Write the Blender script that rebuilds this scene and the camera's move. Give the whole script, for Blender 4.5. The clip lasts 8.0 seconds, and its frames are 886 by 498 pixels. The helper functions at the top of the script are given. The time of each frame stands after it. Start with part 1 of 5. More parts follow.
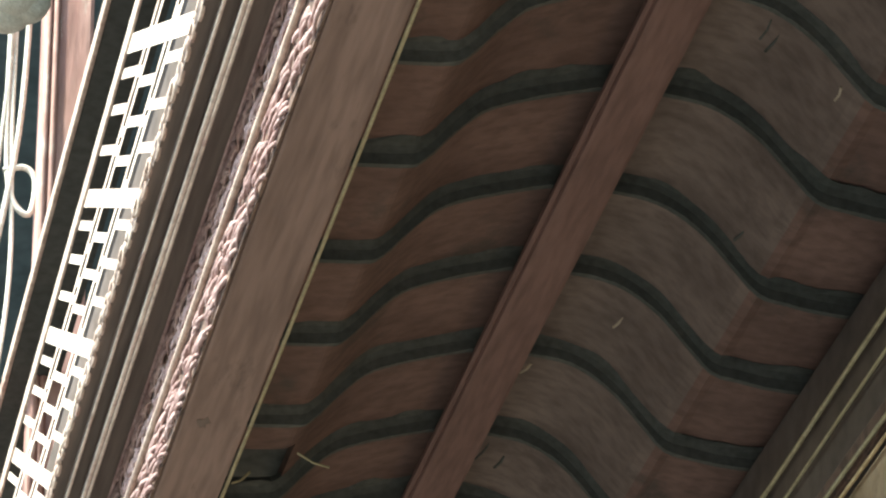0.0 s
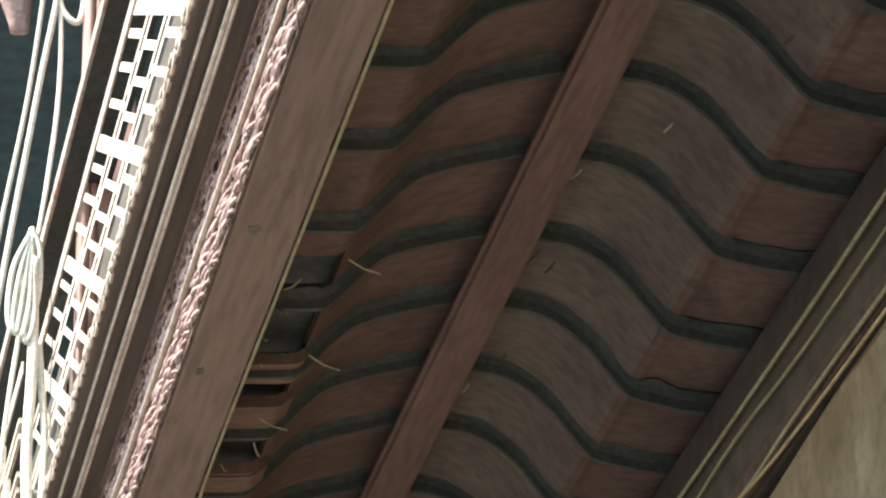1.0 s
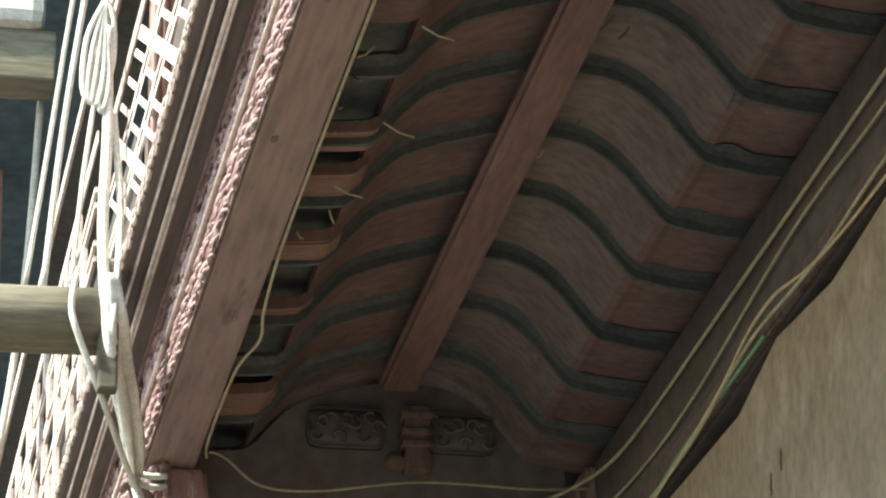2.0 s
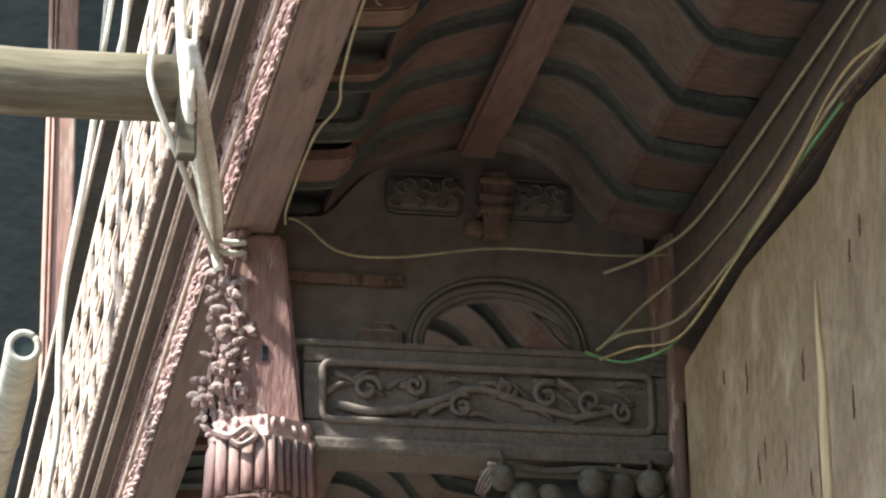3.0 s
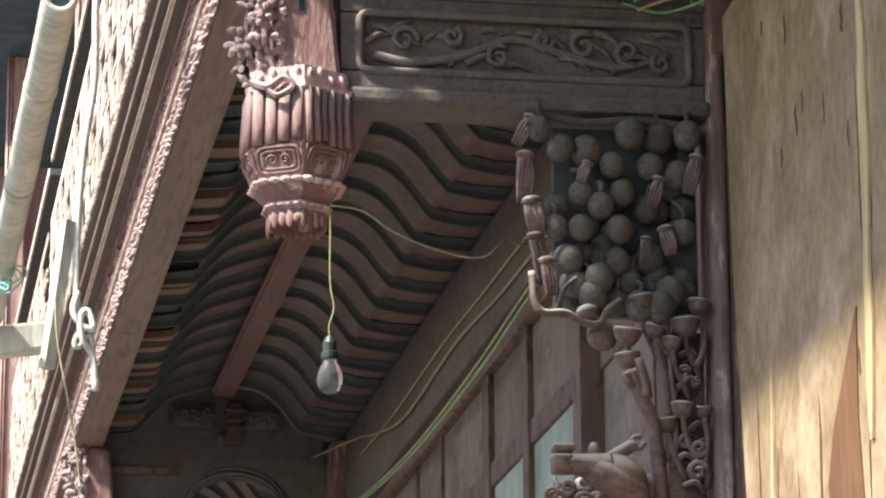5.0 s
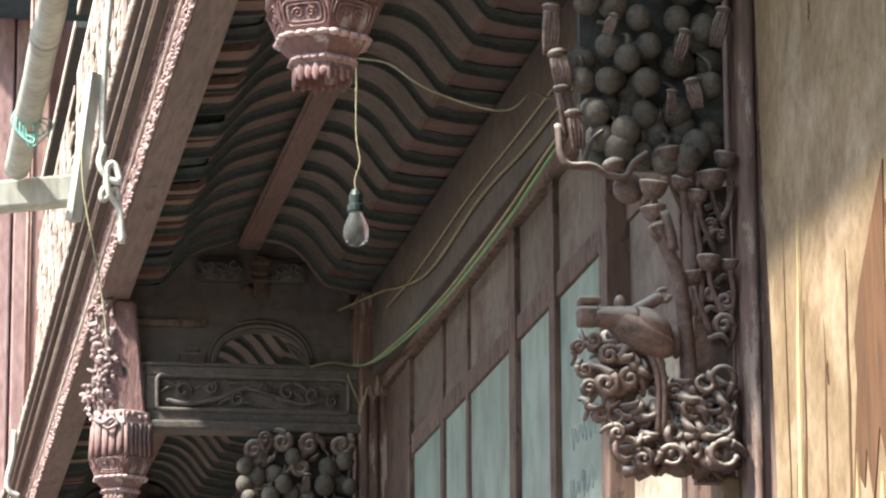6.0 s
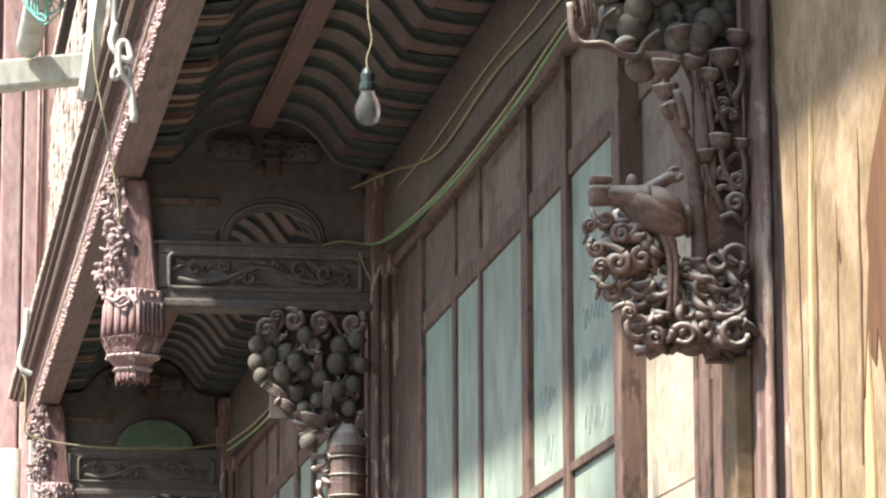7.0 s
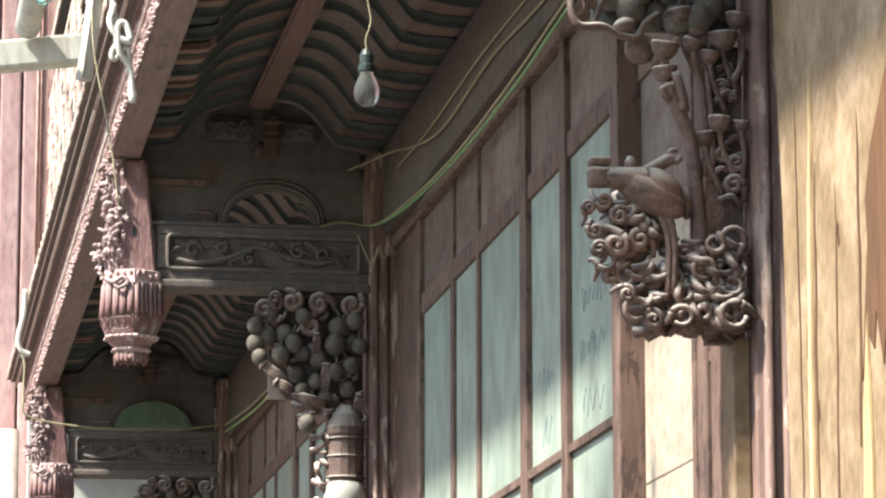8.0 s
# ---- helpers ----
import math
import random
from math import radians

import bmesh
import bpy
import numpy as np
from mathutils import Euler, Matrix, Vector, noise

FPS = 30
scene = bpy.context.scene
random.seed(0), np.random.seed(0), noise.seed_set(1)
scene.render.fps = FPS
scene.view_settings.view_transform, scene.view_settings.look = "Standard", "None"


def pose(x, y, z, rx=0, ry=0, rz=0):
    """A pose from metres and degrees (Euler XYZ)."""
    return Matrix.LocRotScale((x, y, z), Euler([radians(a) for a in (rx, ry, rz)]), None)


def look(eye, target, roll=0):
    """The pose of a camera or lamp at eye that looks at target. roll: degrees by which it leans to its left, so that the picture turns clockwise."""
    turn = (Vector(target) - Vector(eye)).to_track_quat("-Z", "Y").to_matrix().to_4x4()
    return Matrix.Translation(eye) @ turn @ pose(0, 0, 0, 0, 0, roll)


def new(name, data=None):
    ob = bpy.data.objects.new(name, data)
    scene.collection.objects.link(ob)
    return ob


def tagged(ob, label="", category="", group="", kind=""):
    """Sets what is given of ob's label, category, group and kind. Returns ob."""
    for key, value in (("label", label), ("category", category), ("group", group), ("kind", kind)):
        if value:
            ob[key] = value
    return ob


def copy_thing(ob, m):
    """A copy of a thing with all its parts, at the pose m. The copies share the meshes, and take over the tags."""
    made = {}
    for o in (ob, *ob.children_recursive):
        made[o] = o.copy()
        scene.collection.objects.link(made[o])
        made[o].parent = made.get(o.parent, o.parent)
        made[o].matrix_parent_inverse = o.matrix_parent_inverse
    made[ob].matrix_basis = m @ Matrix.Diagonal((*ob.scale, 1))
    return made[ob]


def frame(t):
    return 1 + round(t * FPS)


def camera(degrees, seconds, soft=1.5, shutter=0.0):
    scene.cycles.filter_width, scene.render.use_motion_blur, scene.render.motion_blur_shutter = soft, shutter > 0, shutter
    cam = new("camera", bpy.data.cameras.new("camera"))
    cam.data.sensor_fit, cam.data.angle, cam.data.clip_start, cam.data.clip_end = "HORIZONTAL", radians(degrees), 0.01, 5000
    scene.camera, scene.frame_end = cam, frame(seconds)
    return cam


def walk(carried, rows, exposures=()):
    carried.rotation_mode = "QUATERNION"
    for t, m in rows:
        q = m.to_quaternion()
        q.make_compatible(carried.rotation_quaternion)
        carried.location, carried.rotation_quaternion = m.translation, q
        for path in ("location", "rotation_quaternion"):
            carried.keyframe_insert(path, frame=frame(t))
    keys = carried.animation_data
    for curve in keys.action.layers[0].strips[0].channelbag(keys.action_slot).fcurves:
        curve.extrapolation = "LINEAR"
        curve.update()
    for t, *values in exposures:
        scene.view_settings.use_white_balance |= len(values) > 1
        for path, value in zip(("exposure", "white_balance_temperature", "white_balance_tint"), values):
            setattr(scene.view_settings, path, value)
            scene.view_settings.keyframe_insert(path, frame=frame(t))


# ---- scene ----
import functools
import itertools

# camera: it stands in the courtyard on a tripod and tilts down
cam = camera(14.08, 8.0, soft=2.2)
EYE = 1.6
ROWS = [
    (0.0, 14.136, 31.046, 1.611), (0.5, 13.529, 29.871, 1.455), (1.0, 13.117, 27.969, 1.408), (1.5, 12.412, 26.192, 1.368),
    (2.0, 11.701, 24.271, 1.165), (2.2, 11.42, 23.516, 1.096), (3.3, 10.078, 19.546, 0.604), (3.5, 10.063, 18.918, 0.608),
    (4.0, 10.054, 17.487, 0.601), (4.5, 9.825, 16.199, 0.49), (4.7, 9.745, 15.7, 0.45), (5.8, 9.24, 13.146, 0.301),
    (6.0, 9.17, 12.645, 0.274), (6.5, 9.024, 11.454, 0.175), (7.0, 8.969, 10.709, 0.19), (7.5, 8.835, 10.462, 0.149),
    (8.0, 8.991, 10.413, 0.076),
]
walk(cam, [(t, pose(0, 0, EYE, 0, 0, -yaw) @ pose(0, 0, 0, 90 + pitch, 0, 0) @ pose(0, 0, 0, 0, 0, -roll))
           for t, yaw, pitch, roll in ROWS], exposures=[(0.0, 1.72, 6350, -7), (2.2, 1.72, 6350, -7), (3.5, 1.64, 6500, 2), (8.0, 1.62, 6500, 2)])

# ---- light ----
world = bpy.data.worlds.new("sky")
scene.world = world
world.use_nodes = True
wn = world.node_tree
sky = wn.nodes.new("ShaderNodeTexSky")
sky.sky_type = "NISHITA"
sky.sun_disc = False
sky.sun_elevation = radians(49)
sky.sun_rotation = radians(-105)
wn.links.new(sky.outputs[0], wn.nodes["Background"].inputs[0])
wn.nodes["Background"].inputs[1].default_value = 0.15
sun = new("sun", bpy.data.lights.new("sun", "SUN"))
sun.data.energy, sun.data.angle, sun.data.color = 5.0, radians(3.5), (1.0, 0.95, 0.885)
sun.matrix_world = look((-0.94, -0.34, 1.145), (0, 0, 0))


# ---- materials ----
def mat(name, a, b, rough=0.75, grain=(6, 6, 6), fine=60, bump=0.25, dust=None, dust_amt=0.0, metal=0.0, spec=0.35, wear=None):
    """Two-scale procedural surface: a large mottling between a and b, a fine grain, and optional pale dust on upward faces."""
    m = bpy.data.materials.new(name)
    m.use_nodes = True
    nt = m.node_tree
    N, K = nt.nodes, nt.links
    bsdf = N["Principled BSDF"]
    tc = N.new("ShaderNodeTexCoord")
    mp = N.new("ShaderNodeMapping")
    mp.inputs["Scale"].default_value = grain
    K.new(tc.outputs["Object"], mp.inputs[0])
    n1 = N.new("ShaderNodeTexNoise")
    n1.inputs["Scale"].default_value, n1.inputs["Detail"].default_value, n1.inputs["Roughness"].default_value = 1.0, 6, 0.65
    K.new(mp.outputs[0], n1.inputs["Vector"])
    n2 = N.new("ShaderNodeTexNoise")
    n2.inputs["Scale"].default_value, n2.inputs["Detail"].default_value = fine / 10, 4
    K.new(mp.outputs[0], n2.inputs["Vector"])
    info = N.new("ShaderNodeObjectInfo")
    add = N.new("ShaderNodeMath")
    add.operation = "MULTIPLY_ADD"
    add.inputs[1].default_value, add.inputs[2].default_value = 0.3, -0.15
    K.new(info.outputs["Random"], add.inputs[0])
    s1 = N.new("ShaderNodeMath")
    K.new(n1.outputs[0], s1.inputs[0])
    K.new(add.outputs[0], s1.inputs[1])
    ramp = N.new("ShaderNodeValToRGB")
    ramp.color_ramp.elements[0].position, ramp.color_ramp.elements[1].position = 0.3, 0.72
    ramp.color_ramp.elements[0].color, ramp.color_ramp.elements[1].color = (*a, 1), (*b, 1)
    K.new(s1.outputs[0], ramp.inputs[0])
    mix = N.new("ShaderNodeMix")
    mix.data_type, mix.blend_type = "RGBA", "MULTIPLY"
    mix.inputs[0].default_value = 0.55
    r2 = N.new("ShaderNodeValToRGB")
    r2.color_ramp.elements[0].position, r2.color_ramp.elements[1].position = 0.3, 0.6
    r2.color_ramp.elements[0].color = (0.45, 0.43, 0.42, 1)
    K.new(n2.outputs[0], r2.inputs[0])
    K.new(ramp.outputs[0], mix.inputs[6])
    K.new(r2.outputs[0], mix.inputs[7])
    out = mix.outputs[2]
    if wear:
        # worn or stained patches with ragged edges: colour, coverage level, patch size, softness
        wcol, level, size, soft_edge = wear
        wm = N.new("ShaderNodeMapping")
        wm.inputs["Scale"].default_value = size
        wm.inputs["Location"].default_value = (3.7, 1.3, 5.1)
        K.new(tc.outputs["Object"], wm.inputs[0])
        n3 = N.new("ShaderNodeTexNoise")
        n3.inputs["Scale"].default_value, n3.inputs["Detail"].default_value, n3.inputs["Roughness"].default_value = 1.0, 9, 0.68
        K.new(wm.outputs[0], n3.inputs["Vector"])
        wr = N.new("ShaderNodeMapRange")
        wr.inputs[1].default_value, wr.inputs[2].default_value = level, level + soft_edge
        wr.inputs[4].default_value = 0.85
        K.new(n3.outputs[0], wr.inputs[0])
        wx = N.new("ShaderNodeMix")
        wx.data_type = "RGBA"
        wx.inputs[7].default_value = (*wcol, 1)
        K.new(wr.outputs[0], wx.inputs[0])
        K.new(out, wx.inputs[6])
        out = wx.outputs[2]
    if dust:
        geo = N.new("ShaderNodeNewGeometry")
        sep = N.new("ShaderNodeSeparateXYZ")
        K.new(geo.outputs["Normal"], sep.inputs[0])
        mr = N.new("ShaderNodeMapRange")
        mr.inputs[1].default_value, mr.inputs[2].default_value = 0.1, 0.9
        mr.inputs[4].default_value = dust_amt
        K.new(sep.outputs[2], mr.inputs[0])
        dm = N.new("ShaderNodeMix")
        dm.data_type = "RGBA"
        dm.inputs[7].default_value = (*dust, 1)
        K.new(mr.outputs[0], dm.inputs[0])
        K.new(out, dm.inputs[6])
        out = dm.outputs[2]
    K.new(out, bsdf.inputs["Base Color"])
    rr = N.new("ShaderNodeMapRange")
    rr.inputs[3].default_value, rr.inputs[4].default_value = rough - 0.15, min(1, rough + 0.15)
    K.new(n1.outputs[0], rr.inputs[0])
    K.new(rr.outputs[0], bsdf.inputs["Roughness"])
    bsdf.inputs["Metallic"].default_value = metal
    bsdf.inputs["Specular IOR Level"].default_value = spec
    bp = N.new("ShaderNodeBump")
    bp.inputs["Strength"].default_value, bp.inputs["Distance"].default_value = bump, 0.004
    K.new(n2.outputs[0], bp.inputs["Height"])
    K.new(bp.outputs[0], bsdf.inputs["Normal"])
    return m


DUST = (0.30, 0.27, 0.24)
M_RAFTER = mat("rafter_wood", (0.098, 0.069, 0.060), (0.178, 0.131, 0.115), 0.85, (5, 9, 5), 70, 0.3, wear=((0.075, 0.055, 0.048), 0.58, (7, 7, 7), 0.1))
M_RAFTER_RED = mat("reddish_rafter_wood", (0.092, 0.052, 0.044), (0.165, 0.098, 0.083), 0.85, (5, 9, 5), 70, 0.3, wear=((0.06, 0.045, 0.04), 0.56, (7, 7, 7), 0.12))
# Dark tone holds the shade bands between the ceiling boards.
M_RIB = mat("shade_toned_wood", (0.054, 0.057, 0.053), (0.090, 0.090, 0.083), 0.85, (12, 20, 12), 70, 0.3)
M_EAVEBOARD = mat("eave_board_wood", (0.13, 0.072, 0.055), (0.21, 0.12, 0.095), 0.8, (6, 20, 6), 70, 0.3)
M_PURLIN = mat("purlin_wood", (0.125, 0.066, 0.056), (0.19, 0.108, 0.094), 0.75, (14, 2, 14), 60, 0.3)
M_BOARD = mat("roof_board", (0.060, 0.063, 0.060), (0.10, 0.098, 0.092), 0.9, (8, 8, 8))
M_BEAM = mat("beam_wood", (0.165, 0.108, 0.095), (0.25, 0.17, 0.15), 0.75, (14, 1.2, 14), 60, 0.3, wear=((0.085, 0.058, 0.05), 0.60, (16, 3, 16), 0.1))
M_CORNICE = mat("dark_cornice_wood", (0.10, 0.072, 0.062), (0.17, 0.125, 0.11), 0.7, (14, 1.2, 14), 60, 0.3)
M_RED = mat("red_paint_wood", (0.155, 0.075, 0.070), (0.275, 0.155, 0.145), 0.7, (14, 14, 3.5), 70, 0.9, DUST, 0.5, wear=((0.44, 0.36, 0.32), 0.575, (30, 30, 7), 0.07))
M_CARVE = mat("weathered_carving", (0.34, 0.20, 0.192), (0.60, 0.43, 0.415), 0.8, (18, 18, 18), 60, 0.4, (0.5, 0.42, 0.38), 0.6, wear=((0.16, 0.10, 0.09), 0.57, (36, 36, 36), 0.08))
M_VINE = mat("dusty_pink_carving", (0.20, 0.125, 0.120), (0.44, 0.305, 0.295), 0.8, (18, 18, 18), 60, 0.5, (0.55, 0.48, 0.45), 0.6, wear=((0.09, 0.06, 0.055), 0.55, (40, 40, 40), 0.08))
M_LATTICE = mat("pale_lattice_wood", (0.46, 0.33, 0.28), (0.74, 0.63, 0.55), 0.75, (14, 14, 14), 60, 0.3, (0.6, 0.52, 0.46), 0.5, wear=((0.34, 0.19, 0.17), 0.57, (18, 9, 18), 0.1))
# Dust on top faces is strengthened to put light from above into the colour.
M_DARKCARVE = mat("dusty_toplit_carving", (0.092, 0.054, 0.045), (0.190, 0.122, 0.102), 0.6, (20, 20, 20), 60, 0.7, (0.60, 0.54, 0.47), 0.95, wear=((0.042, 0.03, 0.026), 0.53, (26, 26, 26), 0.12))
# Base lifted above M_DARK to hold the haze in the deep gallery.
M_GABLE = mat("hazed_gable_boards", (0.100, 0.081, 0.073), (0.163, 0.132, 0.120), 0.85, (4, 4, 4), wear=((0.12, 0.07, 0.06), 0.54, (4, 4, 6), 0.15))
M_SHORT = mat("dark_carved_beam", (0.085, 0.068, 0.060), (0.16, 0.126, 0.111), 0.8, (20, 20, 20), 60, 0.4, (0.26, 0.23, 0.21), 0.5)
# Darker copy of the carving colour; holds the gloom around the hanging fruit.
M_FRUIT = mat("shaded_carved_fruit", (0.070, 0.057, 0.046), (0.130, 0.106, 0.087), 0.75, (22, 22, 22), 60, 0.6, (0.26, 0.23, 0.19), 0.35, wear=((0.045, 0.036, 0.030), 0.55, (30, 30, 30), 0.12))
# Paler red than M_POST.
M_UPPOST = mat("pale_post_wood", (0.34, 0.17, 0.145), (0.52, 0.32, 0.28), 0.75, (14, 14, 2), 60, 0.35, wear=((0.55, 0.44, 0.38), 0.55, (24, 24, 5), 0.08))
# Brighter than M_RED to make up for weak sun on the wing.
M_WING = mat("brightened_pink_paint", (0.38, 0.20, 0.19), (0.57, 0.38, 0.36), 0.8, (6, 6, 2), 60, 0.3, wear=((0.2, 0.12, 0.11), 0.56, (9, 9, 3), 0.1))
M_PANEL = mat("brown_panel", (0.125, 0.090, 0.072), (0.215, 0.165, 0.132), 0.75, (5, 5, 3), 60, 0.3, DUST, 0.5, wear=((0.095, 0.048, 0.040), 0.51, (3.5, 2.2, 4.5), 0.12))
M_FRAME = mat("window_frame_wood", (0.108, 0.062, 0.047), (0.18, 0.113, 0.088), 0.7, (12, 12, 2.5), 60, 0.3, DUST, 0.6, wear=((0.05, 0.03, 0.025), 0.525, (34, 34, 12), 0.05))
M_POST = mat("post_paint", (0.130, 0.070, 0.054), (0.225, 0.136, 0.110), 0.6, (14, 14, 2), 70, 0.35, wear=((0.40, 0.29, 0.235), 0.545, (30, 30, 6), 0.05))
M_PLY = mat("plywood", (0.174, 0.108, 0.056), (0.284, 0.194, 0.115), 0.65, (9, 9, 7), 50, 0.25, wear=((0.42, 0.305, 0.212), 0.50, (6, 6, 5), 0.2))
M_SPLIT = mat("fresh_split_wood", (0.38, 0.26, 0.13), (0.54, 0.40, 0.23), 0.7, (20, 20, 2), 60, 0.3)
M_TORN = mat("torn_inner_ply", (0.055, 0.024, 0.011), (0.13, 0.060, 0.027), 0.8, (20, 20, 2), 60, 0.4)
M_BAMBOO = mat("bamboo", (0.40, 0.37, 0.31), (0.60, 0.57, 0.50), 0.55, (8, 8, 2), 60, 0.2, wear=((0.26, 0.235, 0.19), 0.56, (12, 12, 4), 0.15))
M_LOG = mat("weathered_log", (0.05, 0.04, 0.03), (0.18, 0.155, 0.11), 0.85, (2, 14, 14), 60, 0.5, wear=((0.30, 0.28, 0.21), 0.52, (2, 16, 16), 0.1))
M_ROPE = mat("rope", (0.50, 0.46, 0.40), (0.75, 0.72, 0.66), 0.9, (60, 60, 60))
M_CABLE = mat("old_cable", (0.25, 0.205, 0.12), (0.40, 0.35, 0.225), 0.6, (20, 20, 20), 60, 0.1)
M_GREEN = mat("green_cable", (0.12, 0.26, 0.12), (0.30, 0.42, 0.16), 0.5, (12, 12, 12), 60, 0.1)
M_TEAL = mat("teal_string", (0.22, 0.55, 0.48), (0.34, 0.68, 0.60), 0.6, (30, 30, 30), 60, 0.1)
M_BAKELITE = mat("bakelite", (0.01, 0.02, 0.018), (0.03, 0.04, 0.035), 0.4, (20, 20, 20), 60, 0.05)
M_STONE = mat("paving_stone", (0.12, 0.115, 0.105), (0.19, 0.18, 0.165), 0.85, (2, 2, 2), 60, 0.4)
M_PLASTER = mat("lime_plaster", (0.40, 0.38, 0.34), (0.60, 0.57, 0.52), 0.9, (1.2, 1.2, 0.8), 60, 0.3)
M_TILE = mat("roof_tile", (0.06, 0.06, 0.06), (0.12, 0.12, 0.115), 0.9, (6, 6, 6))
M_CREAM = mat("cream_board", (0.34, 0.27, 0.205), (0.42, 0.345, 0.27), 0.7, (5, 5, 5), 60, 0.15, wear=((0.30, 0.23, 0.165), 0.58, (8, 8, 5), 0.12))
M_GREENBOARD = mat("faded_green_board", (0.07, 0.10, 0.07), (0.13, 0.17, 0.12), 0.85, (6, 6, 6))
# Blue puts distant haze and sky reflection into the board colour.
M_HAZEBLUE = mat("haze_tinted_boards", (0.06, 0.10, 0.125), (0.11, 0.155, 0.185), 0.85, (3, 3, 1.5))
M_DARK = mat("dark_wood", (0.086, 0.066, 0.058), (0.138, 0.106, 0.094), 0.85, (4, 4, 4))


def glass_like(name, col, rough, trans):
    m = bpy.data.materials.new(name)
    m.use_nodes = True
    b = m.node_tree.nodes["Principled BSDF"]
    b.inputs["Base Color"].default_value = (*col, 1)
    b.inputs["Roughness"].default_value = rough
    b.inputs["Transmission Weight"].default_value = trans
    b.inputs["IOR"].default_value = 1.14
    return m


M_BULB = glass_like("bulb_glass", (0.80, 0.82, 0.80), 0.05, 0.95)
M_PANE = mat("whitewashed_pane", (0.195, 0.230, 0.188), (0.295, 0.335, 0.275), 0.55, (2.5, 2.5, 1.6), 40, 0.05, None, 0, 0, 0.5, wear=((0.14, 0.175, 0.15), 0.56, (6, 6, 2), 0.2))
M_INK = mat("marker_ink", (0.27, 0.31, 0.30), (0.36, 0.40, 0.38), 0.6, (20, 20, 20))


# ---- mesh tools ----
def thing(name, loc, label, category, group="", kind=""):
    ob = new(name)
    ob.location = loc
    ob.empty_display_size = 0.05
    return tagged(ob, label, category, group, kind)


def part(name, bm, material, parent=None, label="", smooth=False):
    me = bpy.data.meshes.new(name)
    bmesh.ops.recalc_face_normals(bm, faces=bm.faces)
    if smooth:
        for fc in bm.faces:
            fc.smooth = True
    bm.to_mesh(me)
    bm.free()
    me.materials.append(material)
    ob = new(name, me)
    ob.parent = parent
    if label:
        ob["label"] = label
    return ob


def piece(name, me, parent, loc, rot=(0, 0, 0)):
    ob = new(name, me)
    ob.parent = parent
    ob.location = loc
    ob.rotation_euler = rot
    return ob


def mesh_of(name, bm, material, smooth=False):
    me = bpy.data.meshes.new(name)
    bmesh.ops.recalc_face_normals(bm, faces=bm.faces)
    if smooth:
        for fc in bm.faces:
            fc.smooth = True
    bm.to_mesh(me)
    bm.free()
    me.materials.append(material)
    return me


def box(bm, x0, x1, y0, y1, z0, z1, bev=0.0):
    """A box; with bev its edges are chamfered."""
    if not bev:
        v = [bm.verts.new(p) for p in itertools.product((x0, x1), (y0, y1), (z0, z1))]
        for f in ((0, 1, 3, 2), (4, 6, 7, 5), (0, 4, 5, 1), (2, 3, 7, 6), (0, 2, 6, 4), (1, 5, 7, 3)):
            bm.faces.new([v[i] for i in f])
        return bm
    m = Matrix.Translation(((x0 + x1) / 2, (y0 + y1) / 2, (z0 + z1) / 2)) @ Matrix.Diagonal((x1 - x0, y1 - y0, z1 - z0, 1))
    r = bmesh.ops.create_cube(bm, size=1, matrix=m)
    es = list({e for q in r["verts"] for e in q.link_edges})
    bmesh.ops.bevel(bm, geom=es, offset=bev, segments=2, affect="EDGES", profile=0.6)
    return bm


def boxed(x0, x1, y0, y1, z0, z1, bev=0.0):
    return box(bmesh.new(), x0, x1, y0, y1, z0, z1, bev)


@functools.cache
def unit_ball(seg, rings):
    vs = [(0, 0, 1)]
    for j in range(1, rings):
        t = math.pi * j / rings
        vs += [(math.sin(t) * math.cos(k * math.tau / seg), math.sin(t) * math.sin(k * math.tau / seg), math.cos(t)) for k in range(seg)]
    vs.append((0, 0, -1))
    fs = [(0, 1 + k, 1 + (k + 1) % seg) for k in range(seg)]
    for j in range(rings - 2):
        o = 1 + j * seg
        fs += [(o + k, o + seg + k, o + seg + (k + 1) % seg, o + (k + 1) % seg) for k in range(seg)]
    o, last = 1 + (rings - 2) * seg, len(vs) - 1
    fs += [(o + k, last, o + (k + 1) % seg) for k in range(seg)]
    return vs, fs


def ball(bm, c, r, s=(1, 1, 1), rot=None, seg=10, rings=7):
    m = Matrix.Translation(c) @ (rot or Matrix.Identity(4)) @ Matrix.Diagonal((r * s[0], r * s[1], r * s[2], 1))
    vs, fs = unit_ball(seg, rings)
    made = [bm.verts.new(m @ Vector(v)) for v in vs]
    for f in fs:
        bm.faces.new([made[i] for i in f])
    return bm


def tube(bm, pts, r, seg=6, r1=None):
    """A round rod along pts, tapering from r to r1."""
    pts = [Vector(p) for p in pts]
    rings = []
    n = len(pts)
    up = Vector((0.31, 0.83, 0.46))
    for i, p in enumerate(pts):
        d = (pts[min(i + 1, n - 1)] - pts[max(i - 1, 0)]).normalized()
        a = d.cross(up)
        if a.length < 0.05:
            a = d.cross(Vector((1, 0, 0)))
        a.normalize()
        b = d.cross(a)
        rad = r if r1 is None else r + (r1 - r) * i / (n - 1)
        rings.append([bm.verts.new(p + (a * math.cos(k * math.tau / seg) + b * math.sin(k * math.tau / seg)) * rad) for k in range(seg)])
    for i in range(n - 1):
        for k in range(seg):
            bm.faces.new((rings[i][k], rings[i][(k + 1) % seg], rings[i + 1][(k + 1) % seg], rings[i + 1][k]))
    bm.faces.new(rings[0])
    bm.faces.new(rings[-1])
    return bm


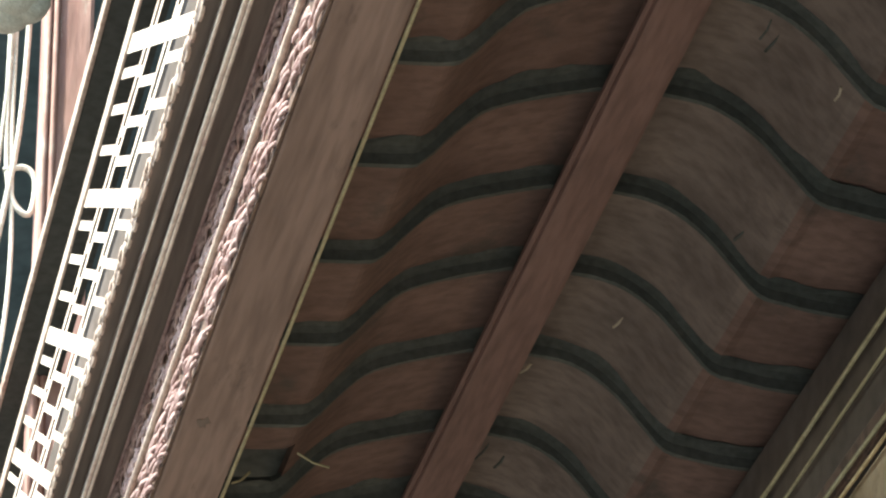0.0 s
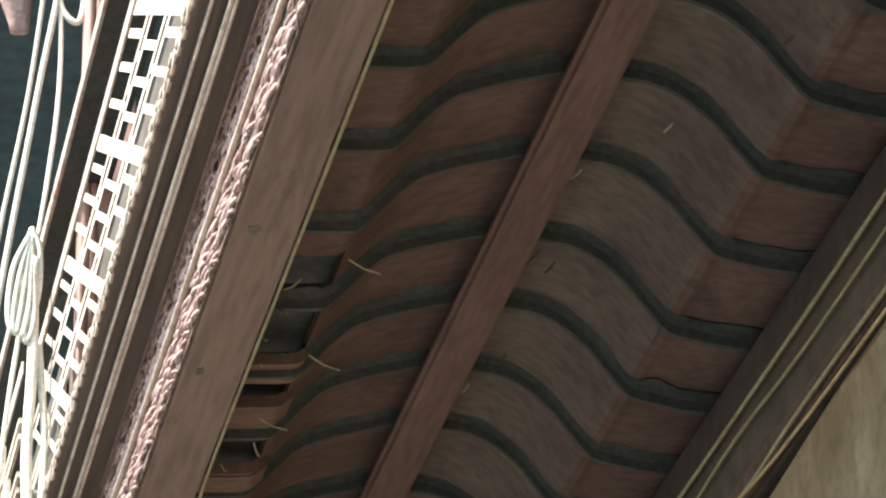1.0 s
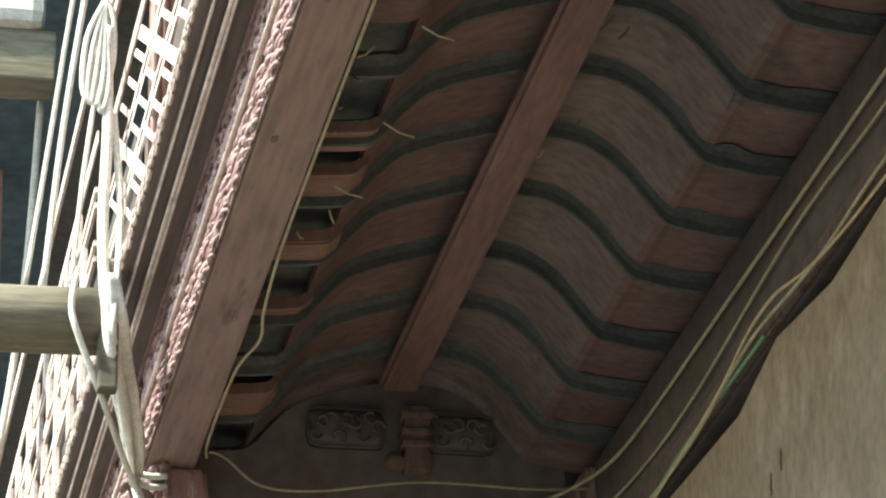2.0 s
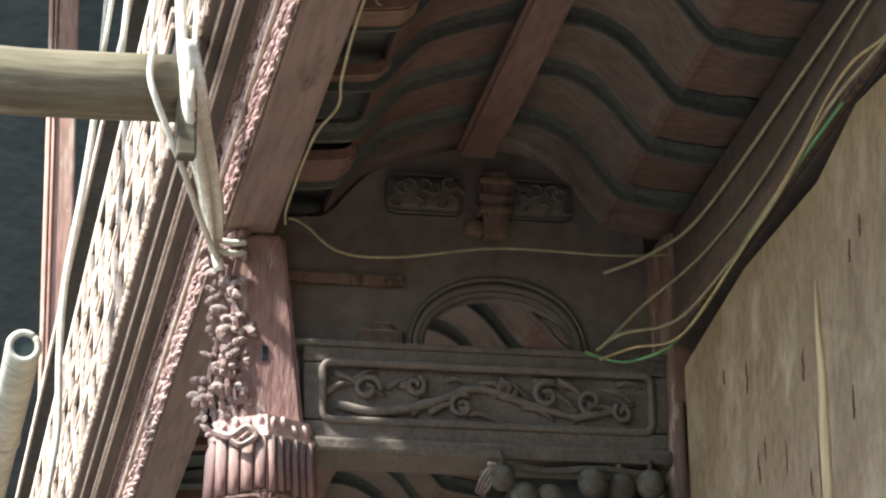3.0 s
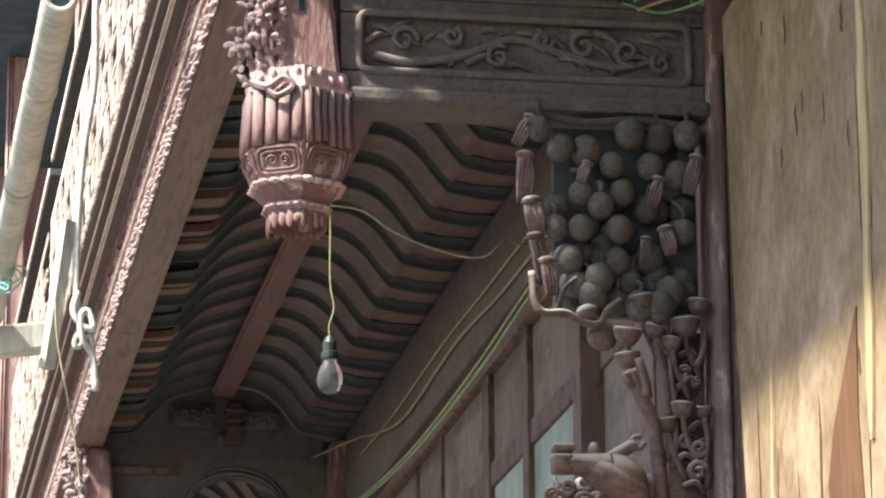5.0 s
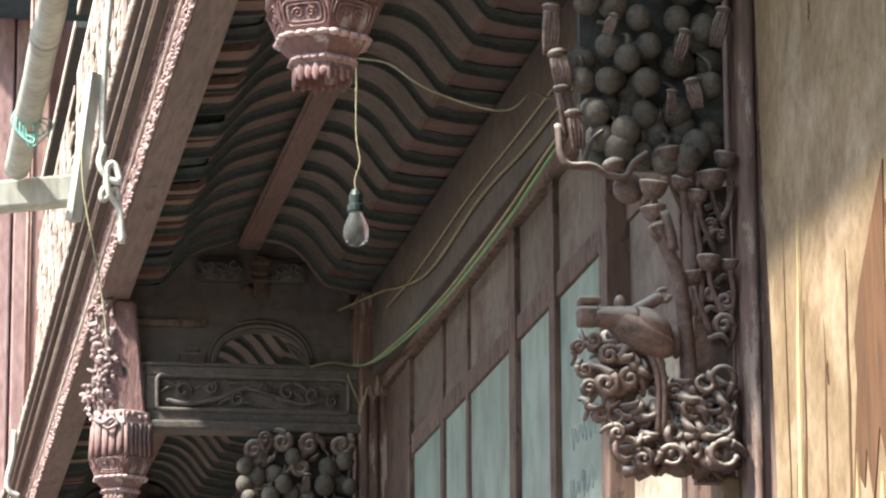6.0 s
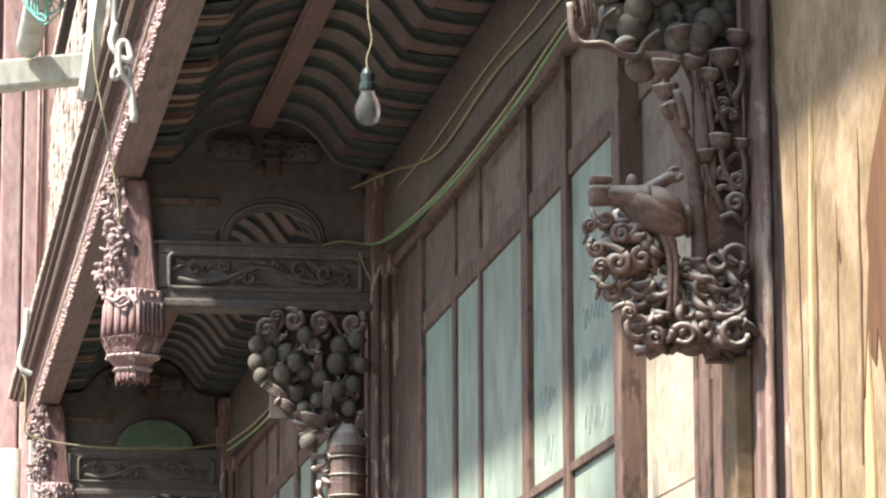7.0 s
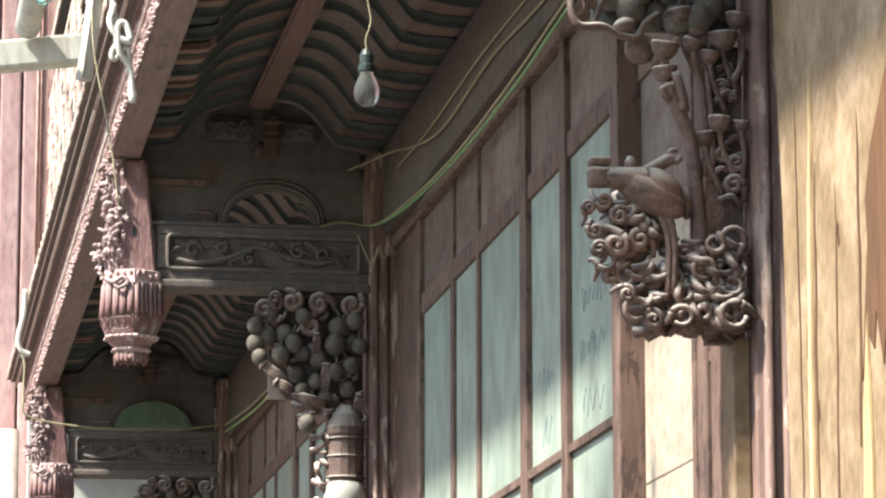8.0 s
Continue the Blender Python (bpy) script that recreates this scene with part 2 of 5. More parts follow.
def smooth_line(pts, n=8):
    """A soft line through a few points."""
    p = [Vector(q) for q in pts]
    p = [p[0] * 2 - p[1]] + p + [p[-1] * 2 - p[-2]]
    out = []
    for i in range(1, len(p) - 2):
        for k in range(n):
            t = k / n
            out.append(0.5 * ((2 * p[i]) + (p[i + 1] - p[i - 1]) * t + (2 * p[i - 1] - 5 * p[i] + 4 * p[i + 1] - p[i + 2]) * t * t
                              + (3 * p[i] - p[i - 1] - 3 * p[i + 1] + p[i + 2]) * t ** 3))
    return out + [p[-2]]


def extrude_profile(bm, prof, y0, y1):
    """A closed x-z outline drawn out along y."""
    a = [bm.verts.new((x, y0, z)) for x, z in prof]
    b = [bm.verts.new((x, y1, z)) for x, z in prof]
    n = len(prof)
    for i in range(n):
        bm.faces.new((a[i], a[(i + 1) % n], b[(i + 1) % n], b[i]))
    bm.faces.new(a)
    bm.faces.new(b[::-1])
    return bm


def ring_body(bm, sides, levels, turn=0.0):
    """Many-sided body from (radius, z) levels."""
    rings = [[bm.verts.new((r * math.cos(turn + k * math.tau / sides), r * math.sin(turn + k * math.tau / sides), z)) for k in range(sides)] for r, z in levels]
    for i in range(len(rings) - 1):
        for k in range(sides):
            bm.faces.new((rings[i][k], rings[i][(k + 1) % sides], rings[i + 1][(k + 1) % sides], rings[i + 1][k]))
    bm.faces.new(rings[0])
    bm.faces.new(rings[-1])
    return bm


# ---- plan ----
BAY = 4.93
Y1 = 6.0
BAYS = [Y1, Y1 + BAY, Y1 + 2 * BAY]
Y_NEAR, Y_FAR = 1.6, 17.2
XW = 1.58          # face of the window wall

# ground and enclosing walls
tagged(part("ground", boxed(-40, 40, -40, 40, -0.3, -0.15), M_STONE), "grey stone courtyard ground", "ground", kind="structure")
tagged(part("floor_gallery", boxed(0.4, 1.7, Y_NEAR, Y_FAR, -0.146, 0.0), M_STONE), "grey stone gallery floor", "floor", kind="structure")
tagged(part("wall_house", boxed(1.72, 1.95, Y_NEAR, Y_FAR, -0.15, 6.0), M_BOARD), "dark wooden house wall behind the windows", "wall", kind="structure")
tagged(part("wall_opposite", boxed(-7.3, -7.0, -9.0, Y_FAR, -0.15, 3.4), M_PLASTER), "pale plaster wall across the courtyard", "wall", kind="structure")
tagged(part("wall_behind", boxed(-7.0, 1.7, -9.3, -9.0, -0.15, 3.4), M_PLASTER), "pale plaster courtyard wall", "wall", kind="structure")
tagged(part("wall_gallery_end", boxed(0.7, 1.716, Y_FAR - 0.15, Y_FAR, 0, 4.2), M_PLASTER), "pale plaster end wall of the gallery", "wall", kind="structure")

# ceiling: curved rafters under dark roof boards
PROFILE = [(0.70, 3.935), (0.85, 3.944), (0.885, 3.957), (0.923, 4.0), (0.96, 4.036), (1.0, 4.056), (1.05, 4.073), (1.11, 4.090), (1.16, 4.096), (1.20, 4.093),
           (1.247, 4.087), (1.284, 4.071), (1.322, 4.04), (1.357, 3.996), (1.39, 3.957), (1.43, 3.947), (1.50, 3.938), (1.70, 3.935)]
line = [(v.x, v.z) for v in smooth_line([(x, 0, z) for x, z in PROFILE], 3)]


RIB_H, RIB_W, PITCH = 0.028, 0.008, 0.2285
shell = [(x, z + RIB_H + (0.004 if x > 1.41 else 0.0)) for x, z in line]


def strip(bm, pts, y0, y1):
    """A curved board of even thickness along pts."""
    return extrude_profile(bm, pts + [(x, z + 0.02) for x, z in reversed(pts)], y0, y1)


crown = max(i for i, p in enumerate(shell) if p[0] < 1.15)
bm = strip(bmesh.new(), [p for p in shell[:crown + 1] if p[0] > 0.884], Y_NEAR, Y_FAR)
strip(bm, [p for p in shell if p[0] < 0.886], Y_NEAR, 4.4)
tagged(part("ceiling_outer", bm, M_RAFTER_RED), "curved reddish brown boards on the eave side of the purlin", "ceiling", kind="structure")
bend = max(i for i, p in enumerate(shell) if p[0] < 1.40)
bm = strip(bmesh.new(), shell[crown:bend + 1], Y_NEAR, Y_FAR)
ceiling = tagged(part("ceiling", bm, M_RAFTER), "curved brown boarded gallery ceiling between dark ribs", "ceiling", kind="structure")
bm = strip(bmesh.new(), shell[bend:], Y_NEAR, Y_FAR)
tagged(part("ceiling_inner", bm, M_RAFTER_RED), "reddish brown boards between the vault and the wall plate", "ceiling", kind="structure")
# Added in the void so the gaps show a dark tone, not black.
tagged(part("ceiling_eave", boxed(0.776, 0.900, 4.41, Y_FAR - 0.16, 4.02, 4.035), M_BOARD), "dark board added above the gaps between the eave boards", "ceiling", kind="structure")
tagged(part("ceiling_deck", boxed(0.774, 1.716, Y_NEAR, Y_FAR, 4.40, 4.45), M_BOARD), "dark roof deck above the curved ceiling", "ceiling", kind="structure")


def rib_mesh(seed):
    """A dark S-curved rafter with a hollow near side; colour and wandering upper edge draw the soft shade on the
    boards.
    """
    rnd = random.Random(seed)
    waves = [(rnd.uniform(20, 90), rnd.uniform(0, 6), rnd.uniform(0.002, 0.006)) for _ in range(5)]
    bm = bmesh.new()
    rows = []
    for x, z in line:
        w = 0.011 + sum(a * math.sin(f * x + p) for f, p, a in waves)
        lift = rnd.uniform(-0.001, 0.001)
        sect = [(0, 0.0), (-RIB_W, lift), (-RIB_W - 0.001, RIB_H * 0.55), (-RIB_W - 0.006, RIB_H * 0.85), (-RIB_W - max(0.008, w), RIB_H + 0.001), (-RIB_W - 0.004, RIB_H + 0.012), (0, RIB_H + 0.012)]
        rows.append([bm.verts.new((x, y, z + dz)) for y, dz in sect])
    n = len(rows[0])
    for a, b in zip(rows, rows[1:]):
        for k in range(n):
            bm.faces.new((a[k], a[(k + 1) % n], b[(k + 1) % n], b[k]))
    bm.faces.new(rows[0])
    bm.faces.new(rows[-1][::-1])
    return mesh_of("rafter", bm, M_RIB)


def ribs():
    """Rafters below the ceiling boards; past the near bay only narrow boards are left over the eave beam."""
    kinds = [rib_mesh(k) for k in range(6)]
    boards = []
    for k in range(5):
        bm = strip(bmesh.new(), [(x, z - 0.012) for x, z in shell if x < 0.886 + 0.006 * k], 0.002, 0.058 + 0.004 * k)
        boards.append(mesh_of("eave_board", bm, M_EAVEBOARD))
    group = thing("rafter_row", (0, 0, 0), "row of S-curved rafters, darkened for shade, under the gallery ceiling", "rafters", kind="structure")
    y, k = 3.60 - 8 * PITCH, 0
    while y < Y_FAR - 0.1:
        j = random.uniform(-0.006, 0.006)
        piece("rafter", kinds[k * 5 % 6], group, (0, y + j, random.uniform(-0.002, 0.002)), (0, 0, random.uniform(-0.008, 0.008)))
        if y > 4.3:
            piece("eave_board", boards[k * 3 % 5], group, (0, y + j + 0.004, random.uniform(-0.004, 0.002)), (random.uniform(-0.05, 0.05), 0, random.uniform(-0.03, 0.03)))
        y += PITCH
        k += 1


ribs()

for k, (a, b) in enumerate(((Y_NEAR, Y1 - 0.03), (Y1 + 0.03, Y1 + BAY - 0.03), (Y1 + BAY + 0.03, Y1 + 2 * BAY - 0.03), (Y1 + 2 * BAY + 0.03, Y_FAR - 0.15))):
    pur = thing("purlin", (1.149, a, 4.056), "reddish brown ridge purlin under the curved rafters", "beam", "purlins")
    part("timber", box(bmesh.new(), -0.033, 0.033, 0, b - a, 0, 0.038, 0.006), M_PURLIN, pur)
    part("bead", tube(bmesh.new(), [(-0.035, 0.01, 0.012), (-0.035, b - a - 0.01, 0.012)], 0.006), M_PURLIN, pur)

# eave beam with its soffit, carved strip, cornice and lattice frieze
for k, (a, b) in enumerate(((Y_NEAR, Y1 - 0.02), (Y1 - 0.015, Y1 + BAY - 0.02), (Y1 + BAY - 0.015, Y1 + 2 * BAY - 0.02), (Y1 + 2 * BAY - 0.015, Y_FAR - 0.16))):
    n = b - a
    eb = thing("eave_beam", (0, a, 0), "brown eave beam with a sunlit carved leaf strip on its outer face", "beam", "eave beams")
    part("timber", box(bmesh.new(), 0.685, 0.775, 0, n, 3.885, 3.932, 0.005), M_BEAM, eb)
    part("upper_timber", boxed(0.69, 0.77, 0, n, 3.934, 4.615), M_CORNICE, eb)
    bm = bmesh.new()
    y = 0.03
    while y < n - 0.03:
        for z, sgn in ((3.990, 1), (4.013, -1), (4.038, 1), (4.056, -1)):
            if random.random() < 0.10:
                continue
            c = Vector((0.682, y + random.uniform(-0.014, 0.014), z + random.uniform(-0.009, 0.009)))
            a0, w = random.uniform(-0.5, 0.9) * sgn, random.uniform(0.024, 0.042)
            pts = []
            for q in range(5):
                u = q / 4
                pts.append(c + Vector((-0.001 - 0.005 * math.sin(u * 3.1), w * (u - 0.4) * 1.7, sgn * 0.0065 * math.sin(u * 3.6 + a0))))
            tube(bm, pts, random.uniform(0.003, 0.0058), 5, 0.0012)
            if random.random() < 0.5:
                ball(bm, c + Vector((-0.004, random.uniform(-0.02, 0.02), sgn * 0.009)), random.uniform(0.005, 0.009), (0.8, 1.3, 0.8), None, 6, 4)
        y += 0.023
    low = bmesh.new()
    y = 0.02
    while y < n - 0.03:
        for z, sgn in ((3.895, 1), (3.913, -1), (3.931, 1), (3.950, -1)):
            if random.random() < 0.15:
                continue
            c = Vector((0.681, y + random.uniform(-0.02, 0.02), z + random.uniform(-0.006, 0.006)))
            w, bow, rise = random.uniform(0.030, 0.052), random.uniform(0.002, 0.005) * sgn, random.uniform(-0.004, 0.006)
            tube(low, [c + Vector((0.0 - 0.005 * math.sin(u * 3.1), w * (u - 0.5) * 1.6, bow * math.sin(u * 3.1) + rise * (u - 0.5) * 2)) for u in (0, 0.25, 0.5, 0.75, 1)], random.uniform(0.0028, 0.0048), 5, 0.0012)
        y += random.uniform(0.022, 0.032)
    part("leaf_border", low, M_CARVE, eb, "pale leaf carving along the beam's lower edge", True)
    # Dark ground puts the shade between the carved leaves into its colour.
    part("strip_ground", boxed(0.681, 0.6845, 0, n, 3.886, 4.067), M_FRAME, eb)
    part("leaf_carving", bm, M_CARVE, eb, "pinkish weathered carved leaf strip", True)
    for z, r in ((3.971, 0.005), (4.064, 0.0035)):
        part("bead", tube(bmesh.new(), [(0.675, 0, z), (0.675, n, z)], r, 6), M_LATTICE if z < 3.98 else M_CARVE, eb, "pale worn bead", True)
    # plain dark cornice under the lattice with two thin fillets, pale to draw sunlit edges
    prof = [(0.69, 4.066), (0.642, 4.068), (0.642, 4.052), (0.633, 4.049), (0.631, 4.068), (0.617, 4.070), (0.616, 4.064), (0.611, 4.064), (0.610, 4.078), (0.592, 4.08), (0.590, 4.103), (0.69, 4.103)]
    part("cornice", extrude_profile(bmesh.new(), prof, 0, n), M_CORNICE, eb)
    for x, z, w in ((0.631, 4.042, 0.0036), (0.639, 4.047, 0.0026), (0.611, 4.060, 0.0024)):
        part("cornice_fillet", tube(bmesh.new(), [(x, 0, z), (x, n * 0.5, z + 0.001), (x, n, z)], w, 6), M_LATTICE, eb, "thin fillet coloured pale as a sunlit edge", True)
    # fringe of small curled leaves
    bm = bmesh.new()
    y = 0.02
    while y < n - 0.02:
        r = random.uniform(0.011, 0.016)
        c = (0.592 + random.uniform(-0.002, 0.002), y, 4.090)
        pts = [(c[0], c[1] + r * 1.3 * math.cos(u), c[2] + r * math.sin(u) * 0.9 - 0.002) for u in [0.4 + k * 0.6 for k in range(9)]]
        tube(bm, pts, 0.0042, 5, 0.0026)
        ball(bm, (c[0], y + 0.022, 4.092 + random.uniform(-0.004, 0.004)), 0.010, (0.5, random.uniform(1.1, 1.9), random.uniform(0.7, 1.1)),
             Matrix.Rotation(random.uniform(-0.9, 0.2), 4, 'X'), 6, 4)
        y += random.uniform(0.040, 0.052)
    part("leaf_fringe", bm, M_LATTICE, eb, "pale carved fringe of curled leaves", True)


def slanted(y0, y1, z0, z1, x0=0.0, lean=1.64):
    """A flat fret piece whose ends follow the slanting pattern of the frieze."""
    bm = box(bmesh.new(), x0, 0.001, y0, y1, z0, z1)
    for v in bm.verts:
        v.co.y += lean * (v.co.z - z0)
    return bm


def lattice_frieze(a, b, h, rows, pitch, ties, half, lean, gap=0.0125, width=0.006, stagger=0.017, thick=0.0):
    """Fretwork frieze on the cornice: paired thin bars, slanting staggered ties and wide stiles, with a shaded gap and a second rail above."""
    fr = thing("lattice_frieze", (0.6, a, 4.105), "pale sunlit slanting fretwork lattice frieze on the cornice", "lattice", "lattice friezes")
    n = b - a
    part("backing", boxed(0.070, 0.082, 0, n, 0.0, h + 0.034), M_DARK, fr, "dark board behind the lattice")
    part("top_rail", box(bmesh.new(), -0.004, 0.001, 0, n, h, h + 0.03, 0.004), M_LATTICE, fr)
    part("upper_rail", box(bmesh.new(), -0.007, 0.001, 0, n, h + 0.215, h + 0.242, 0.004), M_LATTICE, fr)
    # Unseen board that blocks the sun from the gap below the upper rail.
    part("cap", boxed(0.002, 0.088, 0, n, h + 0.22, h + 0.24), M_BOARD, fr, "dark board added to keep sun out of the gap")
    part("bottom_rail", box(bmesh.new(), -0.003, 0.001, 0, n, 0, 0.022, 0.001), M_LATTICE, fr)
    dz = (h - 0.022) / rows
    stile = mesh_of("stile", slanted(-0.026, 0.026, 0.022, h, -0.0003 - thick, lean), M_LATTICE)
    bar = mesh_of("bar", box(bmesh.new(), 0.0002 - 0.8 * thick, 0.001, 0, n, -width, width), M_LATTICE)
    tie = mesh_of("tie", slanted(-half, half, gap - 0.004, dz - gap + 0.004, -thick, lean), M_LATTICE)
    half_tie = mesh_of("short_tie", slanted(-half, half, 0.0, 2 * gap, -0.9 * thick, lean), M_LATTICE)
    for r in range(1, rows):
        for s in (-1, 1):
            piece("bar", bar, fr, (0, 0, 0.022 + r * dz + s * gap))
    i = -3
    while i * pitch < n:
        y0 = i * pitch + 0.03
        if y0 > 0.03 and y0 + lean * h < n - 0.03:
            piece("stile", stile, fr, (0, y0, 0))
        step = pitch / (ties + 1)
        for r in range(rows):
            z = 0.022 + r * dz
            for c in range(1, ties + 1):
                y = y0 + lean * r * dz + step * c + (stagger if r % 2 else -stagger) + random.uniform(-0.008, 0.008)
                if 0.02 < y and y + lean * dz < n - 0.02:
                    piece("tie", tie, fr, (0, y, z))
                    if r:
                        piece("short_tie", half_tie, fr, (0, y + random.choice((-1, 1)) * (half + 0.016), z - gap))
        i += 1


lattice_frieze(2.73, Y1 - 0.08, 0.36, 3, 0.42, 3, 0.014, 1.64)
lattice_frieze(Y1 + 0.07, Y1 + BAY - 0.08, 0.46, 4, 0.66, 2, 0.032, 0.06, 0.016, 0.0055, 0.055, 0.007)
lattice_frieze(Y1 + BAY + 0.07, 13.25, 0.46, 4, 0.66, 2, 0.032, 0.06, 0.016, 0.0055, 0.055, 0.007)

# upper storey above the frieze
tagged(part("wall_upper", boxed(1.72, 1.95, Y_NEAR, Y_FAR, 6.004, 6.6), M_BOARD), "dark back wall of the open upper storey", "wall", kind="structure")
tagged(part("floor_upper", boxed(0.775, 1.716, Y_NEAR, Y_FAR, 4.62, 4.72), M_BOARD), "dark boarded floor of the upper storey", "floor", kind="structure")


# ---- pendants, short beams, brackets, posts ----
def pendant(y):
    p = thing("hanging_pendant", (0.757, y, 3.24), "weathered red carved pendant hanging under the eave beam", "pendant", "hanging pendants")
    bm = bmesh.new()
    extrude_profile(bm, [(-0.045, 0.28), (0.072, 0.28), (0.036, 0.64), (-0.062, 0.64)], -0.05, 0.05)
    bmesh.ops.bevel(bm, geom=list(bm.edges), offset=0.008, segments=2, affect="EDGES")
    part("column", bm, M_RED, p)
    # Raised black block stands for the shade inside a mortise slot.
    part("mortise", boxed(-0.004, 0.006, -0.052, -0.049, 0.400, 0.428), M_BAKELITE, p, "small black inlay drawn as a slot's shade")
    bm = bmesh.new()
    # a climbing vine: curled leaves and buds on two wandering stems, open between them
    stems = [[Vector((-0.052 + 0.012 * math.sin(z * 31), -0.050, z)) for z in [0.262 + 0.025 * k for k in range(16)]],
             [Vector((-0.082 + 0.03 * (z - 0.3) + 0.010 * math.sin(z * 24 + 2), 0.012 * math.sin(z * 19), z)) for z in [0.255 + 0.025 * k for k in range(16)]]]
    for st in stems:
        tube(bm, st, 0.0062, 6, 0.005)
    for st in stems:
        for k in range(16):
            base = st[k]
            for sd in (-1, 1):
                if random.random() < 0.12:
                    continue
                c = base + Vector((sd * random.uniform(0.008, 0.021), random.uniform(-0.016, 0.012), random.uniform(-0.012, 0.012)))
                a0 = random.uniform(0, 6.3)
                tilt = Euler((random.uniform(-0.9, 0.9), random.uniform(-0.6, 0.6), random.uniform(-0.9, 0.9))).to_matrix()
                for q in range(random.choice((2, 3, 3))):
                    u = a0 + q * 1.5
                    o = tilt @ Vector((0.011 * math.cos(u), 0, 0.011 * math.sin(u)))
                    turn = (tilt @ Matrix.Rotation(-u, 3, "Y")).to_4x4()
                    ball(bm, c + o, random.uniform(0.0085, 0.0125), (1.35, 0.55, 0.75), turn, 5, 4)
                if random.random() < 0.35:
                    ball(bm, c + Vector((0, -0.007, 0)), random.uniform(0.005, 0.008), (1, 0.8, 1.1), None, 6, 4)
    for k in range(7):
        z = 0.25 + 0.05 * k
        ball(bm, (-0.070 + random.uniform(-0.01, 0.01), -0.02 + random.uniform(-0.02, 0.02), z), random.uniform(0.014, 0.019), (1.2, 0.8, 0.8), Euler((0.4, random.uniform(-1, 1), 0)).to_matrix().to_4x4(), 8, 6)
    # a tendril and leaf lying over the capital and the top of the flutes
    tube(bm, smooth_line([(-0.085, -0.055, 0.262), (-0.06, -0.082, 0.248), (-0.035, -0.094, 0.262), (-0.02, -0.100, 0.245), (-0.045, -0.098, 0.228), (-0.062, -0.090, 0.238)], 5), 0.0078, 6, 0.005)
    part("vine_carving", bm, M_VINE, p, "dusty pink carved leaf vine")
    # fluted hexagonal body
    t0 = 0.532
    body = part("body", ring_body(bmesh.new(), 6, [(0.076, 0.085), (0.090, 0.108), (0.099, 0.150), (0.096, 0.247), (0.086, 0.25)], t0), M_RED, p)
    flutes = [mesh_of("flute", tube(bmesh.new(), [(0.005, 0, 0.145 + 0.004 * (k % 3)), (0.004, 0, 0.18), (0, 0, 0.248)], r, 7), M_RED, True) for k, r in enumerate((0.0072, 0.0080, 0.0066, 0.0076))]
    for s in range(6):
        count = 4 if s % 2 else 6
        for k in range(count):
            f = (k + 0.5) / count
            a0, a1 = t0 + s * math.tau / 6, t0 + (s + 1) * math.tau / 6
            fl = piece("flute", flutes[(k + s) % 4], body, (0.0985 * (math.cos(a0) * (1 - f) + math.cos(a1) * f), 0.0985 * (math.sin(a0) * (1 - f) + math.sin(a1) * f), 0), (0, 0, (a0 + a1) / 2))
            fl.scale = (1, 6 / count, 1)
    part("collar", ring_body(bmesh.new(), 6, [(0.096, 0.244), (0.104, 0.247), (0.104, 0.255), (0.09, 0.258)], t0), M_CARVE, p)
    cap = part("capital", ring_body(bmesh.new(), 6, [(0.088, 0.254), (0.096, 0.258), (0.094, 0.288), (0.080, 0.292)], t0), M_CARVE, p, "worn carved leaf capital")
    bm = bmesh.new()
    for s in range(6):
        a0, a1 = t0 + s * math.tau / 6, t0 + (s + 1) * math.tau / 6
        for k in range(4):
            f = (k + 0.5) / 4
            x = 0.094 * (math.cos(a0) * (1 - f) + math.cos(a1) * f)
            y_ = 0.094 * (math.sin(a0) * (1 - f) + math.sin(a1) * f)
            ball(bm, (x, y_, 0.275 + random.uniform(-0.006, 0.006)), 0.0075, (0.8, 1.0, 1.5), Euler((random.uniform(-0.6, 0.6), random.uniform(-0.6, 0.6), 0)).to_matrix().to_4x4(), 7, 5)
    part("leaf_band", bm, M_CARVE, cap, "", True)
    for r, z in ((0.083, 0.086), (0.060, 0.047)):
        bm = bmesh.new()
        for k in range(24):
            f, q = (k % 4 + 0.5) / 4, k // 4
            a0, a1 = t0 + q * math.tau / 6, t0 + (q + 1) * math.tau / 6
            ball(bm, (r * (math.cos(a0) * (1 - f) + math.cos(a1) * f), r * (math.sin(a0) * (1 - f) + math.sin(a1) * f), z), 0.0115 if r > 0.07 else 0.008, (1.1, 1.1, random.uniform(0.4, 0.55)), None, 7, 5)
        part("petal_moulding", bm, M_CARVE, p, "pale worn petal moulding", True)
    for s in range(6):
        am = t0 + (s + 0.5) * math.tau / 6
        bm = bmesh.new()
        r = 0.083
        c = Vector((r * math.cos(am), r * math.sin(am), 0.120))
        d = Vector((-math.sin(am), math.cos(am), 0))
        o = Vector((0.42 * math.cos(am), 0.42 * math.sin(am), 0.91)).normalized()
        for w, h, th in ((0.039, 0.023, 0.0026), (0.031, 0.016, 0.0022)):
            pts = [c + d * w * math.copysign(abs(math.cos(u)) ** 0.4, math.cos(u)) + o * h * math.copysign(abs(math.sin(u)) ** 0.4, math.sin(u)) for u in [q * math.tau / 20 for q in range(21)]]
            tube(bm, pts, th, 5)
        for sd in (-1, 1):
            tube(bm, [c + d * sd * (0.012 + 0.010 * (1 - k / 14) * math.cos(k * 0.7)) + o * 0.010 * (1 - k / 14) * math.sin(k * 0.7) for k in range(13)], 0.0024, 5)
            tube(bm, [c + d * sd * 0.0445 + o * -0.022, c + d * sd * 0.047 + o * 0.024], 0.0022, 5)
        part("fret_panel", bm, M_RED, body)
